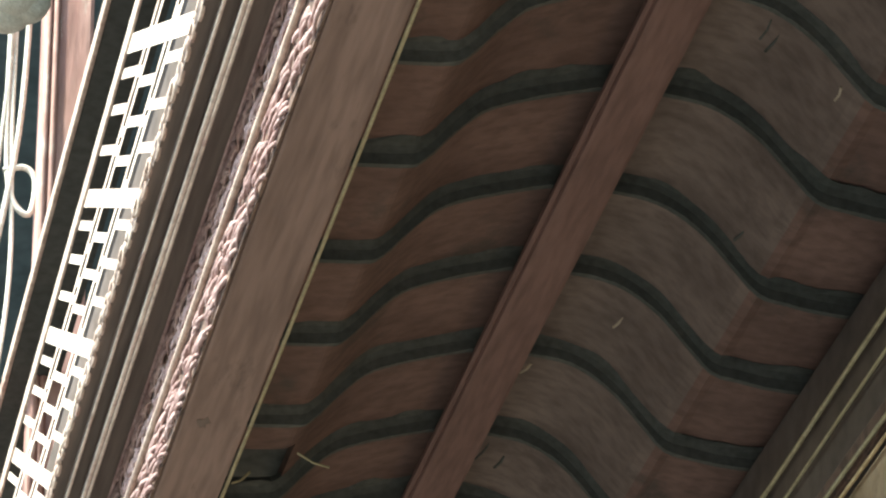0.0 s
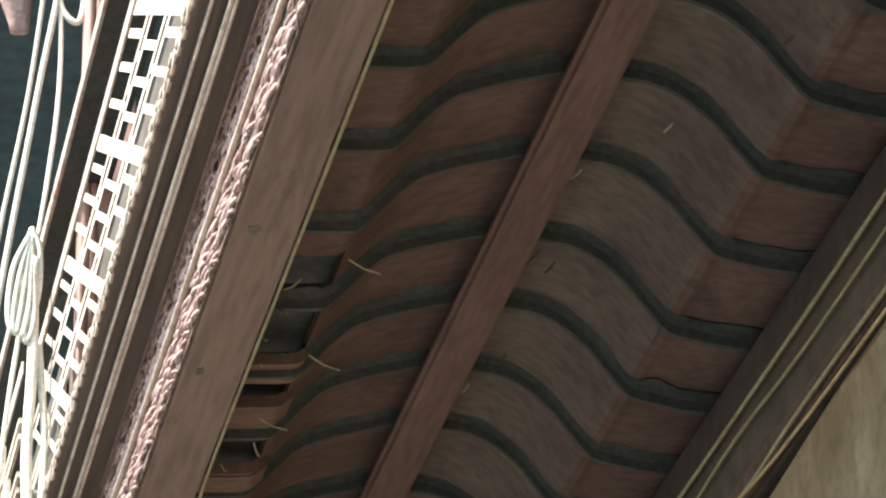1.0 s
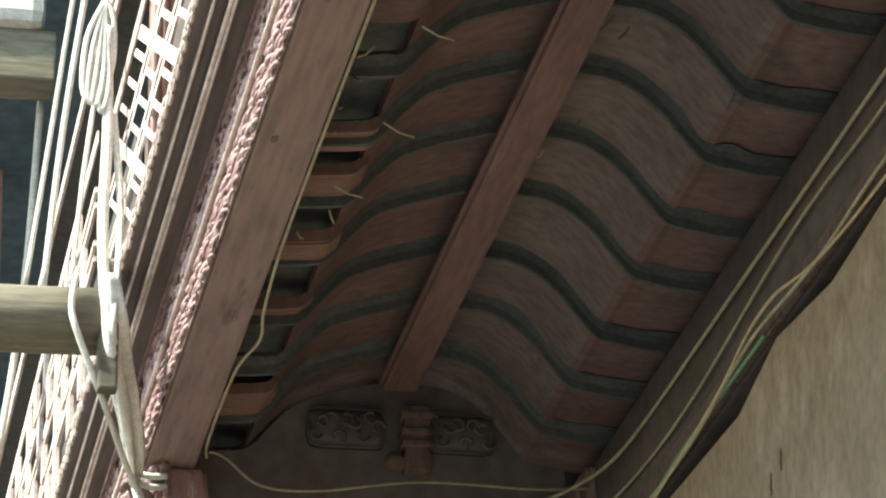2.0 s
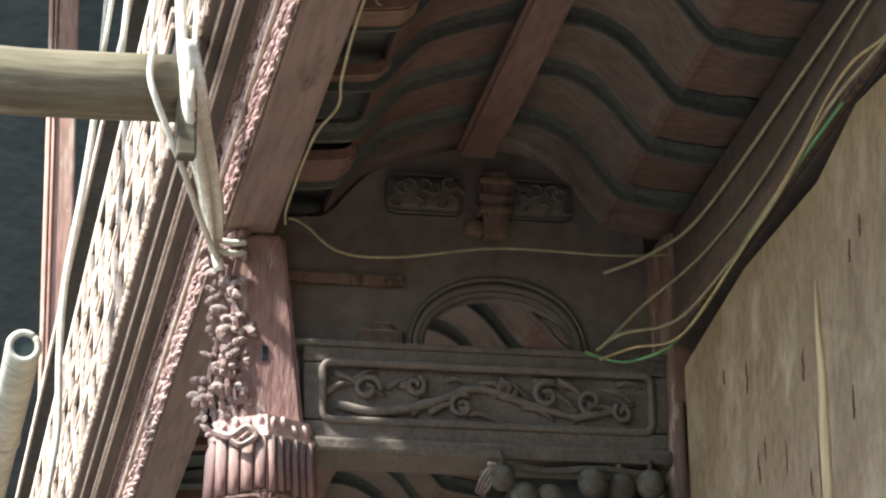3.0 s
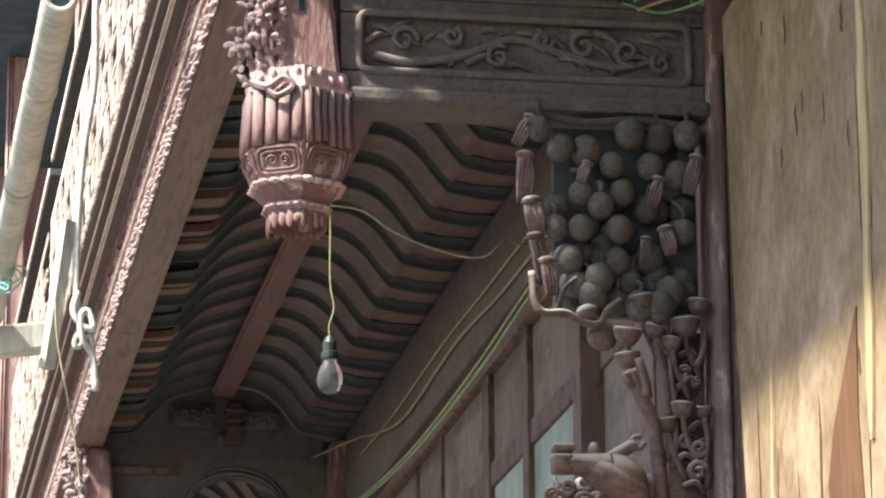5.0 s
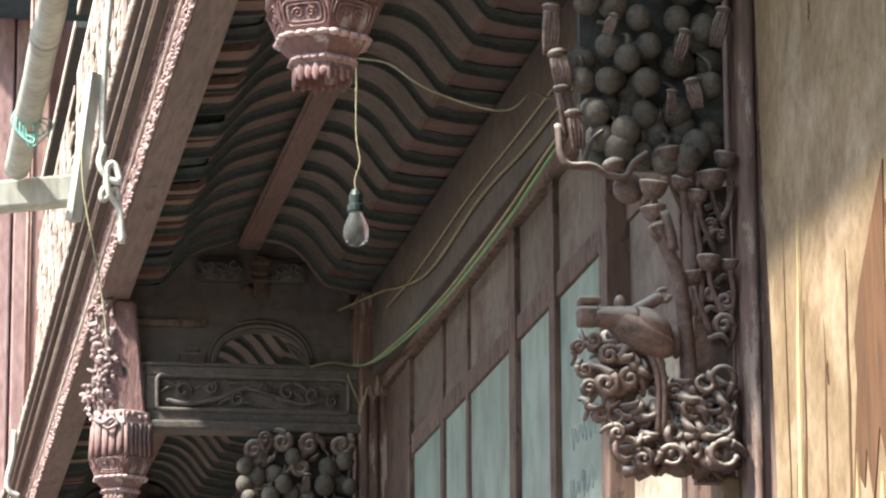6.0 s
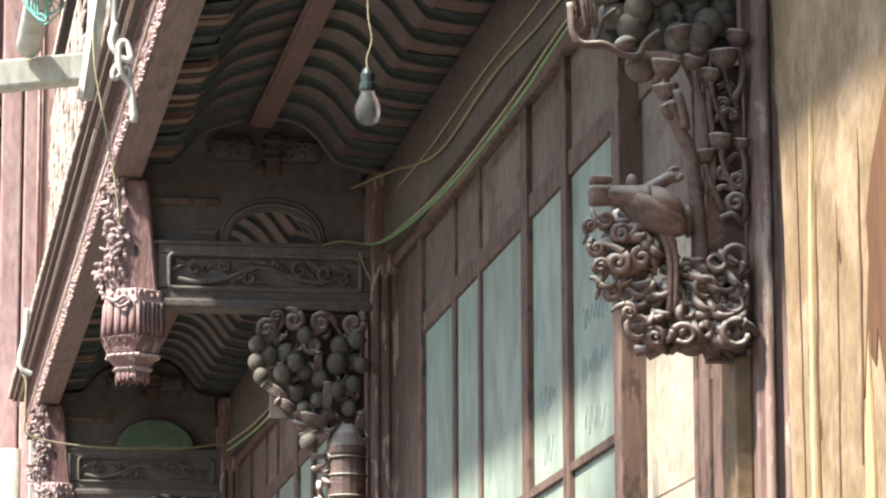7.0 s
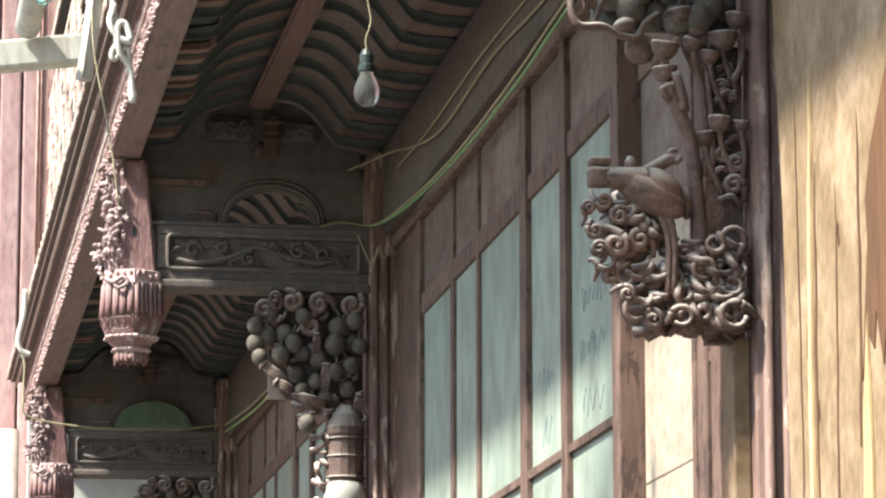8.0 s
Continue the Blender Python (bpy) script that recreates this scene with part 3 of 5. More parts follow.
    part("lower_moulding", ring_body(bmesh.new(), 6, [(0.080, 0.092), (0.083, 0.086), (0.080, 0.078), (0.055, 0.055), (0.050, 0.05)], t0), M_RED, p)
    part("ring", ring_body(bmesh.new(), 6, [(0.050, 0.058), (0.060, 0.052), (0.059, 0.044), (0.054, 0.040)], t0), M_CARVE, p, "pale worn ring")
    # hanging fringe: pointed tongues round a hollow foot
    fringe = part("fringe", ring_body(bmesh.new(), 6, [(0.054, 0.041), (0.057, 0.022), (0.050, 0.022), (0.046, 0.040)], t0), M_RED, p)
    for s in range(24):
        f, q = (s % 4 + 0.5) / 4, s // 4
        a0, a1 = t0 + q * math.tau / 6, t0 + (q + 1) * math.tau / 6
        x, y_ = (0.055 * (math.cos(a0) * (1 - f) + math.cos(a1) * f), 0.055 * (math.sin(a0) * (1 - f) + math.sin(a1) * f))
        drop = random.uniform(0.008, 0.016) if s % 2 else random.uniform(0.014, 0.026)
        bm = bmesh.new()
        ball(bm, (0, 0, 0), 0.0085, (0.5, 1.0, drop / 0.0085), None, 7, 5)
        tongue = part("tongue", bm, M_RED, fringe, "", True)
        tongue.location = (x, y_, 0.023)
        tongue.rotation_euler = (0, 0, (a0 + a1) / 2)
    return p


first = pendant(Y1)
for y in BAYS[1:]:
    copy_thing(first, Matrix.Translation((0.757, y, 3.24)))


def short_beam(y):
    b = thing("short_beam", (0.83, y, 3.48), "dark carved short beam between pendant and post", "beam", "short beams")
    part("timber", box(bmesh.new(), 0, 0.66, -0.015, 0.06, 0.03, 0.20, 0.003), M_SHORT, b)
    part("bottom_rail", box(bmesh.new(), 0, 0.66, -0.03, -0.0155, 0.03, 0.062, 0.004), M_SHORT, b)
    part("top_rail", box(bmesh.new(), 0, 0.66, -0.03, -0.0155, 0.172, 0.20, 0.004), M_SHORT, b)
    for x0, x1 in ((0.0, 0.032), (0.632, 0.66)):
        part("end_stile", box(bmesh.new(), x0, x1, -0.03, -0.0155, 0.064, 0.17, 0.004), M_SHORT, b)
    part("bottom_moulding", box(bmesh.new(), -0.02, 0.665, -0.045, 0.07, 0, 0.030, 0.008), M_SHORT, b)
    part("top_moulding", box(bmesh.new(), -0.02, 0.665, -0.036, 0.07, 0.200, 0.212, 0.004), M_SHORT, b)
    corners = []
    for cx, cz, a0 in ((0.615, 0.155, 0), (0.050, 0.155, 1), (0.050, 0.079, 2), (0.615, 0.079, 3)):
        corners += [(cx + 0.016 * math.cos((a0 + q / 4) * math.pi / 2), -0.031, cz + 0.016 * math.sin((a0 + q / 4) * math.pi / 2)) for q in range(5)]
    part("panel_frame", tube(bmesh.new(), corners + corners[:1], 0.0075, 7), M_SHORT, b, "raised round-cornered frame", True)
    bm = bmesh.new()
    rnd = random.Random(5)
    tube(bm, smooth_line([(0.06, -0.02, 0.095), (0.13, -0.024, 0.083), (0.22, -0.024, 0.10), (0.31, -0.024, 0.135), (0.40, -0.024, 0.112), (0.50, -0.024, 0.09), (0.60, -0.02, 0.12)], 6), 0.009, 7, 0.006)
    for x, z, r, st, fl in ((0.115, 0.125, 0.026, 0, 1), (0.20, 0.135, 0.020, 2, -1), (0.285, 0.10, 0.024, 1, 1), (0.365, 0.135, 0.020, 3, -1), (0.44, 0.128, 0.026, 1, 1), (0.52, 0.12, 0.026, 4, -1), (0.58, 0.10, 0.018, 2, 1)):
        tube(bm, [(x + fl * r * (1 - 0.8 * k / 16) * math.cos(st + k * 0.5), -0.024 - 0.006 * k / 16, z + r * (1 - 0.8 * k / 16) * math.sin(st + k * 0.5)) for k in range(17)], 0.0065, 6, 0.004)
    for k in range(26):
        x0 = 0.055 + 0.55 * (k + 0.5) / 26
        zc = 0.117 + rnd.uniform(-0.036, 0.036)
        d, ang = rnd.uniform(0.016, 0.03), rnd.uniform(-0.7, 0.7)
        tube(bm, smooth_line([(x0 - d, -0.018, zc - d * ang), (x0, -0.026, zc + 0.006), (x0 + d, -0.019, zc + d * ang)], 4), rnd.uniform(0.005, 0.0085), 6, 0.002)
    part("relief", bm, M_SHORT, b, "carved winding branch and leaf relief", True)
    return b


def gable_panel(y, mt, label):
    """Board over the short beam, with an arched opening under a carved brow."""
    g = thing("vault_panel", (1.16, y + 0.02, 3.695), label, "panel", "vault panels")
    bm = bmesh.new()
    top = [(x - 1.16, z - 3.695) for x, z in line if 0.785 < x < 1.48]
    arch = [(0.138 * math.cos(math.pi * k / 16) + 0.030, 0.108 * math.sin(math.pi * k / 16) ** 0.85) for k in range(17)]
    prof = [(-0.382, 0)] + [(-0.382, top[0][1])] + top[1:] + [(0.32, 0)] + arch
    extrude_profile(bm, prof, 0, 0.02)
    part("board", bm, mt, g)
    bm = bmesh.new()
    for r, th in ((0.006, 0.006), (0.018, 0.008), (0.034, 0.005)):
        tube(bm, [((0.138 + 0.7 * r) * math.cos(math.pi * k / 18) + 0.030, -0.005, 0.002 + (0.108 + r) * math.sin(math.pi * k / 18) ** 0.85) for k in range(19)], th, 6)
    tube(bm, smooth_line([(0.166, -0.004, 0.02), (0.153, -0.006, 0.045), (0.113, -0.004, 0.072), (0.138, -0.004, 0.036), (0.172, -0.004, 0.006)], 5), 0.006, 6, 0.004)
    part("arch_moulding", bm, M_GABLE, g, "carved brow over the arched opening", True)
    part("side_rail", box(bmesh.new(), -0.375, -0.14, -0.014, -0.001, 0.118, 0.140, 0.004), M_FRAME, g, "dark red rail")
    bm = box(bmesh.new(), -0.225, -0.145, -0.014, -0.001, 0, 0.036, 0.004)
    box(bm, -0.20, -0.165, -0.013, -0.002, 0.036, 0.05, 0.003)
    part("step_block", bm, M_DARKCARVE, g)
    for s in (-1, 1):
        bm = box(bmesh.new(), min(s * 0.03, s * 0.175), max(s * 0.03, s * 0.175), -0.022, -0.001, 0.262, 0.338, 0.02)
        for k in range(9):
            c = Vector((s * (0.045 + 0.0145 * k), -0.024, 0.30 + 0.022 * math.sin(k * 2.2)))
            tube(bm, [c + Vector((0.012 * math.cos(q * 0.9 + k), -0.003, 0.011 * math.sin(q * 0.9 + k))) for q in range(6)], 0.004, 5, 0.0025)
        part("carved_wing", bm, M_GABLE, g, "rounded carved wing beside the strut", True)
    bm = box(bmesh.new(), 0.002, 0.050, -0.035, -0.001, 0.215, 0.345, 0.005)
    for z in (0.262, 0.286, 0.318):
        box(bm, -0.005, 0.057, -0.041, -0.001, z, z + 0.012, 0.003)
    ball(bm, (-0.012, -0.02, 0.235), 0.02, (1.1, 0.7, 0.9), None, 8, 6)
    part("strut", bm, M_FRAME, g, "tiered strut carrying the purlin")
    return g


sb = short_beam(Y1)
for y in BAYS[1:]:
    copy_thing(sb, Matrix.Translation((0.83, y, 3.48)))
gable_panel(Y1, M_GABLE, "dark vaulted board with an arched opening above the short beam")
gable_panel(Y1 + BAY, M_GABLE, "dark vaulted board with an arched opening above the short beam")
gable_panel(Y1 + 2 * BAY, M_GABLE, "dark vaulted board with an arched opening above the short beam")
dome = bmesh.new()
extrude_profile(dome, [(0.17 * math.cos(math.pi * k / 16), 0.125 * math.sin(math.pi * k / 16)) for k in range(17)], -0.02, 0.0)
dome_ob = tagged(part("green_board", dome, M_GREENBOARD), "faded green arched board standing on the short beam", "board")
dome_ob.location = (1.20, Y1 + 2 * BAY - 0.02, 3.695)


def volute(bm, x, y, z, r, st, fl, rnd):
    """A cloud boss: a rounded lump with a raised spiral on its face and a tail that flows off it."""
    ball(bm, (x, y + 0.010, z), r * 0.95, (1, 0.75, 1), None, 10, 7)
    n = 15
    tube(bm, [(x + fl * r * (1 - 0.86 * k / n) * math.cos(st + 9.0 * k / n), y - 0.004 - 0.007 * k / n, z + r * (1 - 0.86 * k / n) * math.sin(st + 9.0 * k / n)) for k in range(n + 1)], r * 0.36, 7, r * 0.24)
    e = Vector((x + fl * r * math.cos(st), y, z + r * math.sin(st)))
    d = Vector((-fl * math.sin(st), 0, math.cos(st))) * -r
    tube(bm, smooth_line([e, e + d * 0.9 + Vector((0, 0.006, 0)), e + d * 1.5 + Vector((rnd.uniform(-0.012, 0.012), 0.016, rnd.uniform(-0.014, 0.004)))], 4), r * 0.42, 7, r * 0.22)


def cloud_loop(bm, x, y, z, r, st, fl, rnd):
    """A broad carved band curling round a deep hollow, with a tail."""
    n, x = 12, min(x, -0.036)
    pts = [(x + fl * r * (1.15 - 0.2 * k / n) * math.cos(st + 5.2 * k / n), y - 0.006 * math.sin(k / n * 3.1), z + r * (1.05 - 0.2 * k / n) * math.sin(st + 5.2 * k / n)) for k in range(n + 1)]
    tube(bm, pts, r * 0.40, 7, r * 0.24)
    a = Vector(pts[0])
    d = Vector((fl * math.sin(st), 0, -math.cos(st))) * r
    tube(bm, smooth_line([a, a + d * 0.9 + Vector((0, 0.004, 0)), a + d * 1.7 + Vector((rnd.uniform(-0.01, 0.01), 0.014, rnd.uniform(-0.008, 0.008)))], 4), r * 0.44, 7, r * 0.26)


def pod_mesh():
    """A cup-shaped cap: flat dimpled top, ribbed round underside."""
    bm = ring_body(bmesh.new(), 16, [(0.004, -0.027), (0.014, -0.023), (0.022, -0.013), (0.027, 0.0), (0.028, 0.006), (0.024, 0.009), (0.008, 0.007)])
    for k, v in enumerate(bm.verts):
        if 16 <= k < 80 and k % 2:
            v.co.x *= 0.93
            v.co.y *= 0.93
    return mesh_of("pod", bm, M_DARKCARVE, True)


def leaf_mesh(n, spread, length):
    """A hanging bundle of narrow fluted leaf fingers under a knob."""
    bm = bmesh.new()
    for q in range(n):
        o = (q - (n - 1) / 2)
        tube(bm, smooth_line([(o * spread * 0.6, -0.003 * (q % 2), length * 0.5), (o * spread, -0.008, 0), (o * spread * 0.75, -0.002, -length * 0.5)], 4), 0.0062, 6, 0.0036)
    ball(bm, (0, -0.003, length * 0.52), 0.014, (1.4, 0.9, 0.7), None, 8, 6)
    return mesh_of("leaf", bm, M_DARKCARVE, True)


FRUIT = mesh_of("fruit", ball(bmesh.new(), (0, 0, 0), 0.0255, (1, 1, 1.06), None, 14, 10), M_FRUIT, True)
POD = pod_mesh()
LEAVES = [leaf_mesh(5, 0.0065, 0.085), leaf_mesh(4, 0.008, 0.07), leaf_mesh(6, 0.0055, 0.06)]


def fruit_stalk(b, rnd, x, y, z):
    top = z + rnd.uniform(0.045, 0.065)
    bm = tube(bmesh.new(), smooth_line([(x, y - 0.004, z + 0.022), (x + rnd.uniform(-0.006, 0.006), y - 0.012, z + 0.036), (x + rnd.uniform(-0.02, 0.02), y + 0.012, top)], 4), 0.005, 6, 0.004)
    part("stalk", bm, M_FRUIT, b, "", True)


def bracket(y):
    """Openwork bracket: hanging fruit above, cupped pods on a bent trunk, a plain rounded perched form, and cloud volutes below."""
    b = thing("carved_bracket", (1.485, y, 2.563), "dusty dark openwork carved bracket with fruit and cloud scrolls", "bracket", "carved brackets")
    rnd = random.Random(7)
    # Dark board stands in for the shade deep between the fruit.
    part("ground_board", boxed(-0.265, -0.005, 0.022, 0.04, 0.56, 0.905), M_RIB, b, "board darkened for the deep gaps in the carving")
    rows = ((0.878, (-0.30, -0.135, -0.09, -0.038)), (0.848, (-0.263, -0.212)), (0.818, (-0.165, -0.102, -0.05)), (0.765, (-0.224, -0.15)), (0.748, (-0.272, -0.19, -0.104)),
            (0.705, (-0.277, -0.226, -0.163, -0.048)), (0.653, (-0.254, -0.166, -0.103)), (0.616, (-0.193, -0.142)), (0.600, (-0.235, -0.072)), (0.575, (-0.208, -0.166)), (0.560, (-0.130, -0.09)))
    for z, xs in rows:
        for x in xs:
            c = (x + rnd.uniform(-0.006, 0.006), rnd.uniform(-0.055, -0.008), z + rnd.uniform(-0.008, 0.008))
            piece("fruit", FRUIT, b, c, (rnd.uniform(-0.4, 0.4), rnd.uniform(-0.4, 0.4), 0)).scale = [rnd.uniform(0.88, 1.12)] * 3
            if rnd.random() < 0.6:
                fruit_stalk(b, rnd, *c)
    for k in range(34):
        z = rnd.uniform(0.585, 0.885)
        x = rnd.uniform(-0.30 if z > 0.70 else -0.25, -0.02)
        piece("fruit", FRUIT, b, (x, rnd.uniform(0.0, 0.012), z)).scale = [rnd.uniform(0.8, 1.0)] * 3
    bm = tube(bmesh.new(), smooth_line([(-0.34, -0.03, 0.885), (-0.30, -0.045, 0.905), (-0.22, -0.04, 0.898), (-0.13, -0.045, 0.905), (-0.04, -0.04, 0.898), (-0.004, -0.03, 0.88)], 6), 0.0075, 7, 0.006)
    part("branch", bm, M_FRUIT, b, "", True)
    for x, z, k, tilt, kind in ((-0.33, 0.875, 0.8, 0.5, 1), (-0.332, 0.785, 1.0, 0.05, 0), (-0.315, 0.715, 1.0, -0.2, 2), (-0.305, 0.640, 1.0, -0.2, 0), (-0.29, 0.605, 0.9, -0.15, 1),
                               (-0.095, 0.77, 0.75, 0.3, 1), (-0.075, 0.68, 0.8, -0.2, 2), (-0.03, 0.80, 0.8, 0.25, 0), (-0.12, 0.66, 0.6, 0.1, 1), (-0.225, 0.80, 0.6, 0.4, 2)):
        piece("leaf", LEAVES[kind], b, (x, -0.045 + rnd.uniform(-0.015, 0.01), z), (0, tilt, rnd.uniform(-0.3, 0.3))).scale = (k, k, k)
    bm = bmesh.new()
    tube(bm, smooth_line([(-0.318, -0.04, 0.62), (-0.316, -0.05, 0.565), (-0.300, -0.052, 0.545), (-0.262, -0.05, 0.546), (-0.23, -0.045, 0.532), (-0.20, -0.045, 0.53), (-0.185, -0.045, 0.555), (-0.16, -0.04, 0.575)], 6), 0.0075, 7, 0.006)
    ball(bm, (-0.222, -0.045, 0.55), 0.018, (1.3, 0.8, 0.8), Matrix.Rotation(-0.4, 4, "Y"), 9, 7)
    tube(bm, smooth_line([(-0.275, -0.045, 0.55), (-0.262, -0.05, 0.59), (-0.24, -0.045, 0.612)], 5), 0.005, 6, 0.003)
    part("leaf_edge", bm, M_DARKCARVE, b, "pale dusty curling leaf edge", True)
    ball_bm = ball(bmesh.new(), (-0.19, -0.02, 0.515), 0.026, (1.1, 0.4, 1.1), Matrix.Rotation(0.5, 4, "Y"), 10, 7)
    part("broad_leaf", ball_bm, M_DARKCARVE, b, "", True)
    # pods on stems
    for x, z, k, tilt in ((-0.151, 0.515, 0.95, 0.1), (-0.148, 0.477, 0.88, -0.15), (-0.092, 0.552, 0.75, 0.2), (-0.046, 0.537, 1.0, -0.1), (-0.055, 0.386, 0.8, 0.05), (-0.017, 0.383, 0.62, 0), (-0.081, 0.362, 0.8, -0.15),
                          (-0.10, 0.525, 0.7, 0.3), (-0.02, 0.572, 0.8, 0.2), (-0.125, 0.575, 0.85, -0.2), (-0.07, 0.505, 0.7, 0.1)):
        yy = -0.036 + rnd.uniform(-0.014, 0.012)
        piece("pod", POD, b, (x, yy, z), (rnd.uniform(-0.1, 0.25), tilt, 0)).scale = (k, k, k)
        bm = tube(bmesh.new(), smooth_line([(x, yy, z - 0.022 * k), (x + 0.010, -0.028, z - 0.05), (min(x + 0.035, -0.012), -0.016, z - 0.10)], 4), 0.0055, 6)
        part("stem", bm, M_DARKCARVE, b, "", True)
    bm = bmesh.new()
    spine = smooth_line([(-0.090, -0.03, 0.10), (-0.091, -0.03, 0.18), (-0.094, -0.03, 0.25), (-0.105, -0.033, 0.35), (-0.128, -0.038, 0.405), (-0.146, -0.04, 0.45)], 6)
    tube(bm, spine, 0.0158, 10, 0.0125)
    tube(bm, smooth_line([(-0.138, -0.04, 0.42), (-0.152, -0.048, 0.428), (-0.158, -0.05, 0.442)], 4), 0.010, 7, 0.007)
    tube(bm, smooth_line([(-0.118, -0.045, 0.40), (-0.122, -0.045, 0.43), (-0.132, -0.042, 0.47)], 4), 0.011, 7, 0.009)
    part("trunk", bm, M_DARKCARVE, b, "bent carved trunk with a broken limb", True)
    for x in (-0.078, -0.066):
        part("stem", tube(bmesh.new(), smooth_line([(x, -0.022, 0.29), (x + 0.003, -0.024, 0.38), (x - 0.004, -0.022, 0.48), (x + 0.01, -0.02, 0.55)], 5), 0.006, 7, 0.005), M_DARKCARVE, b, "", True)
    part("stem", tube(bmesh.new(), smooth_line([(-0.025, -0.03, 0.46), (-0.012, -0.034, 0.49), (-0.008, -0.034, 0.525), (-0.012, -0.03, 0.555)], 5), 0.0055, 6), M_DARKCARVE, b, "", True)
    # scroll column against the post
    part("column_board", boxed(-0.072, -0.003, 0.002, 0.03, 0.0, 0.53), M_DARKCARVE, b)
    for x, z, r, st, fl in ((-0.046, 0.452, 0.013, 0, 1), (-0.022, 0.468, 0.010, 2, -1), (-0.024, 0.435, 0.009, 1, 1), (-0.022, 0.318, 0.016, 3, -1), (-0.026, 0.275, 0.019, 0, 1), (-0.045, 0.325, 0.009, 2, 1)):
        bm = bmesh.new()
        volute(bm, x, -0.018, z, r, st, fl, rnd)
        part("scroll", bm, M_DARKCARVE, b, "", True)
    for x0, z0, x1, z1 in ((-0.07, 0.285, -0.03, 0.30), (-0.068, 0.312, -0.03, 0.34), (-0.05, 0.25, -0.01, 0.238), (-0.06, 0.42, -0.02, 0.44), (-0.05, 0.485, -0.015, 0.47), (-0.04, 0.345, -0.008, 0.355)):
        part("tendril", tube(bmesh.new(), smooth_line([(x0, -0.014, z0), ((x0 + x1) / 2, -0.026, (z0 + z1) / 2 + 0.012), (x1, -0.014, z1)], 5), 0.0062, 6, 0.004), M_DARKCARVE, b, "", True)
    # plain perched form
    bm = bmesh.new()
    ball(bm, (-0.183, -0.050, 0.252), 0.048, (1.5, 0.75, 0.66), Matrix.Rotation(0.52, 4, "Y"), 18, 12)
    ball(bm, (-0.168, -0.050, 0.262), 0.040, (1.2, 0.85, 0.80), Matrix.Rotation(0.45, 4, "Y"), 18, 12)
    tube(bm, smooth_line([(-0.19, -0.055, 0.272), (-0.225, -0.058, 0.274), (-0.262, -0.058, 0.276)], 5), 0.026, 10, 0.018)
    box(bm, -0.292, -0.256, -0.075, -0.042, 0.258, 0.292, 0.006)
    box(bm, -0.290, -0.252, -0.074, -0.04, 0.296, 0.310, 0.005)
    ball(bm, (-0.217, -0.058, 0.298), 0.012, (0.9, 0.8, 1.5), None, 8, 6)
    tube(bm, smooth_line([(-0.188, -0.05, 0.288), (-0.165, -0.05, 0.302), (-0.142, -0.05, 0.316)], 5), 0.0125, 8, 0.011)
    tube(bm, [(-0.138 + 0.011 * math.cos(1 + k * 0.6), -0.052, 0.318 + 0.011 * math.sin(1 + k * 0.6)) for k in range(10)], 0.005, 6)
    for x0, x1 in ((-0.168, -0.152), (-0.156, -0.142)):
        tube(bm, smooth_line([(x0, -0.052, 0.225), (x1 + 0.002, -0.05, 0.17), (x1, -0.05, 0.075)], 4), 0.0075, 7, 0.006)
    part("rounded_form", bm, M_DARKCARVE, b, "plain rounded carved form", True)
    ball_bm = ball(bmesh.new(), (-0.113, -0.03, 0.24), 0.03, (0.35, 0.5, 1.0), None, 8, 6)
    part("broad_leaf", ball_bm, M_DARKCARVE, b, "", True)
    # cloud volutes: small ones climbing the outer side, broad ones against the post
    for x, z, r, st, fl in ((-0.200, 0.170, 0.017, 0, 1), (-0.245, 0.158, 0.018, 2, -1), (-0.236, 0.210, 0.014, 1, 1), (-0.262, 0.238, 0.013, 3, 1), (-0.288, 0.225, 0.012, 0, -1), (-0.226, 0.105, 0.013, 2, 1), (-0.228, 0.072, 0.012, 1, -1),
                            (-0.275, 0.150, 0.012, 0, 1), (-0.281, 0.182, 0.012, 2, 1), (-0.252, 0.108, 0.013, 1, -1), (-0.262, 0.130, 0.012, 4, 1), (-0.210, 0.045, 0.016, 0, 1), (-0.180, 0.030, 0.016, 2, -1), (-0.12, 0.150, 0.015, 1, 1), (-0.068, 0.165, 0.014, 3, -1),
                            (-0.088, 0.120, 0.018, 0, 1), (-0.096, 0.05, 0.018, 2, 1), (-0.05, 0.135, 0.019, 1, -1), (-0.025, 0.175, 0.018, 0, 1), (-0.03, 0.095, 0.017, 3, 1), (-0.055, 0.045, 0.02, 2, -1), (-0.02, 0.04, 0.018, 1, 1), (-0.13, 0.035, 0.017, 0, -1)):
        bm = bmesh.new()
        shape = cloud_loop if x > -0.11 and z > 0.03 or rnd.random() < 0.3 else volute
        shape(bm, x, -0.05 + rnd.uniform(-0.012, 0.016), z, r * rnd.uniform(0.95, 1.25), st + rnd.uniform(-0.6, 0.6), fl, rnd)
        part("cloud_scroll", bm, M_DARKCARVE, b, "", True)
    # flowing bands that tie the volutes together
    bm = bmesh.new()
    for k in range(190):
        a, q = rnd.random(), rnd.random()
        left = -0.185 - 0.06 * q
        hi = 0.25 if a < 0.45 else 0.11 if a < 0.6 else 0.18
        x, z = left + (-0.015 - left) * a, 0.016 + (hi - 0.016) * q
        turn, w = rnd.uniform(-1.4, 1.4), rnd.uniform(0.014, 0.026)
        yy = rnd.uniform(-0.05, 0.0)
        dx, dz = math.cos(turn) * w, math.sin(turn) * w
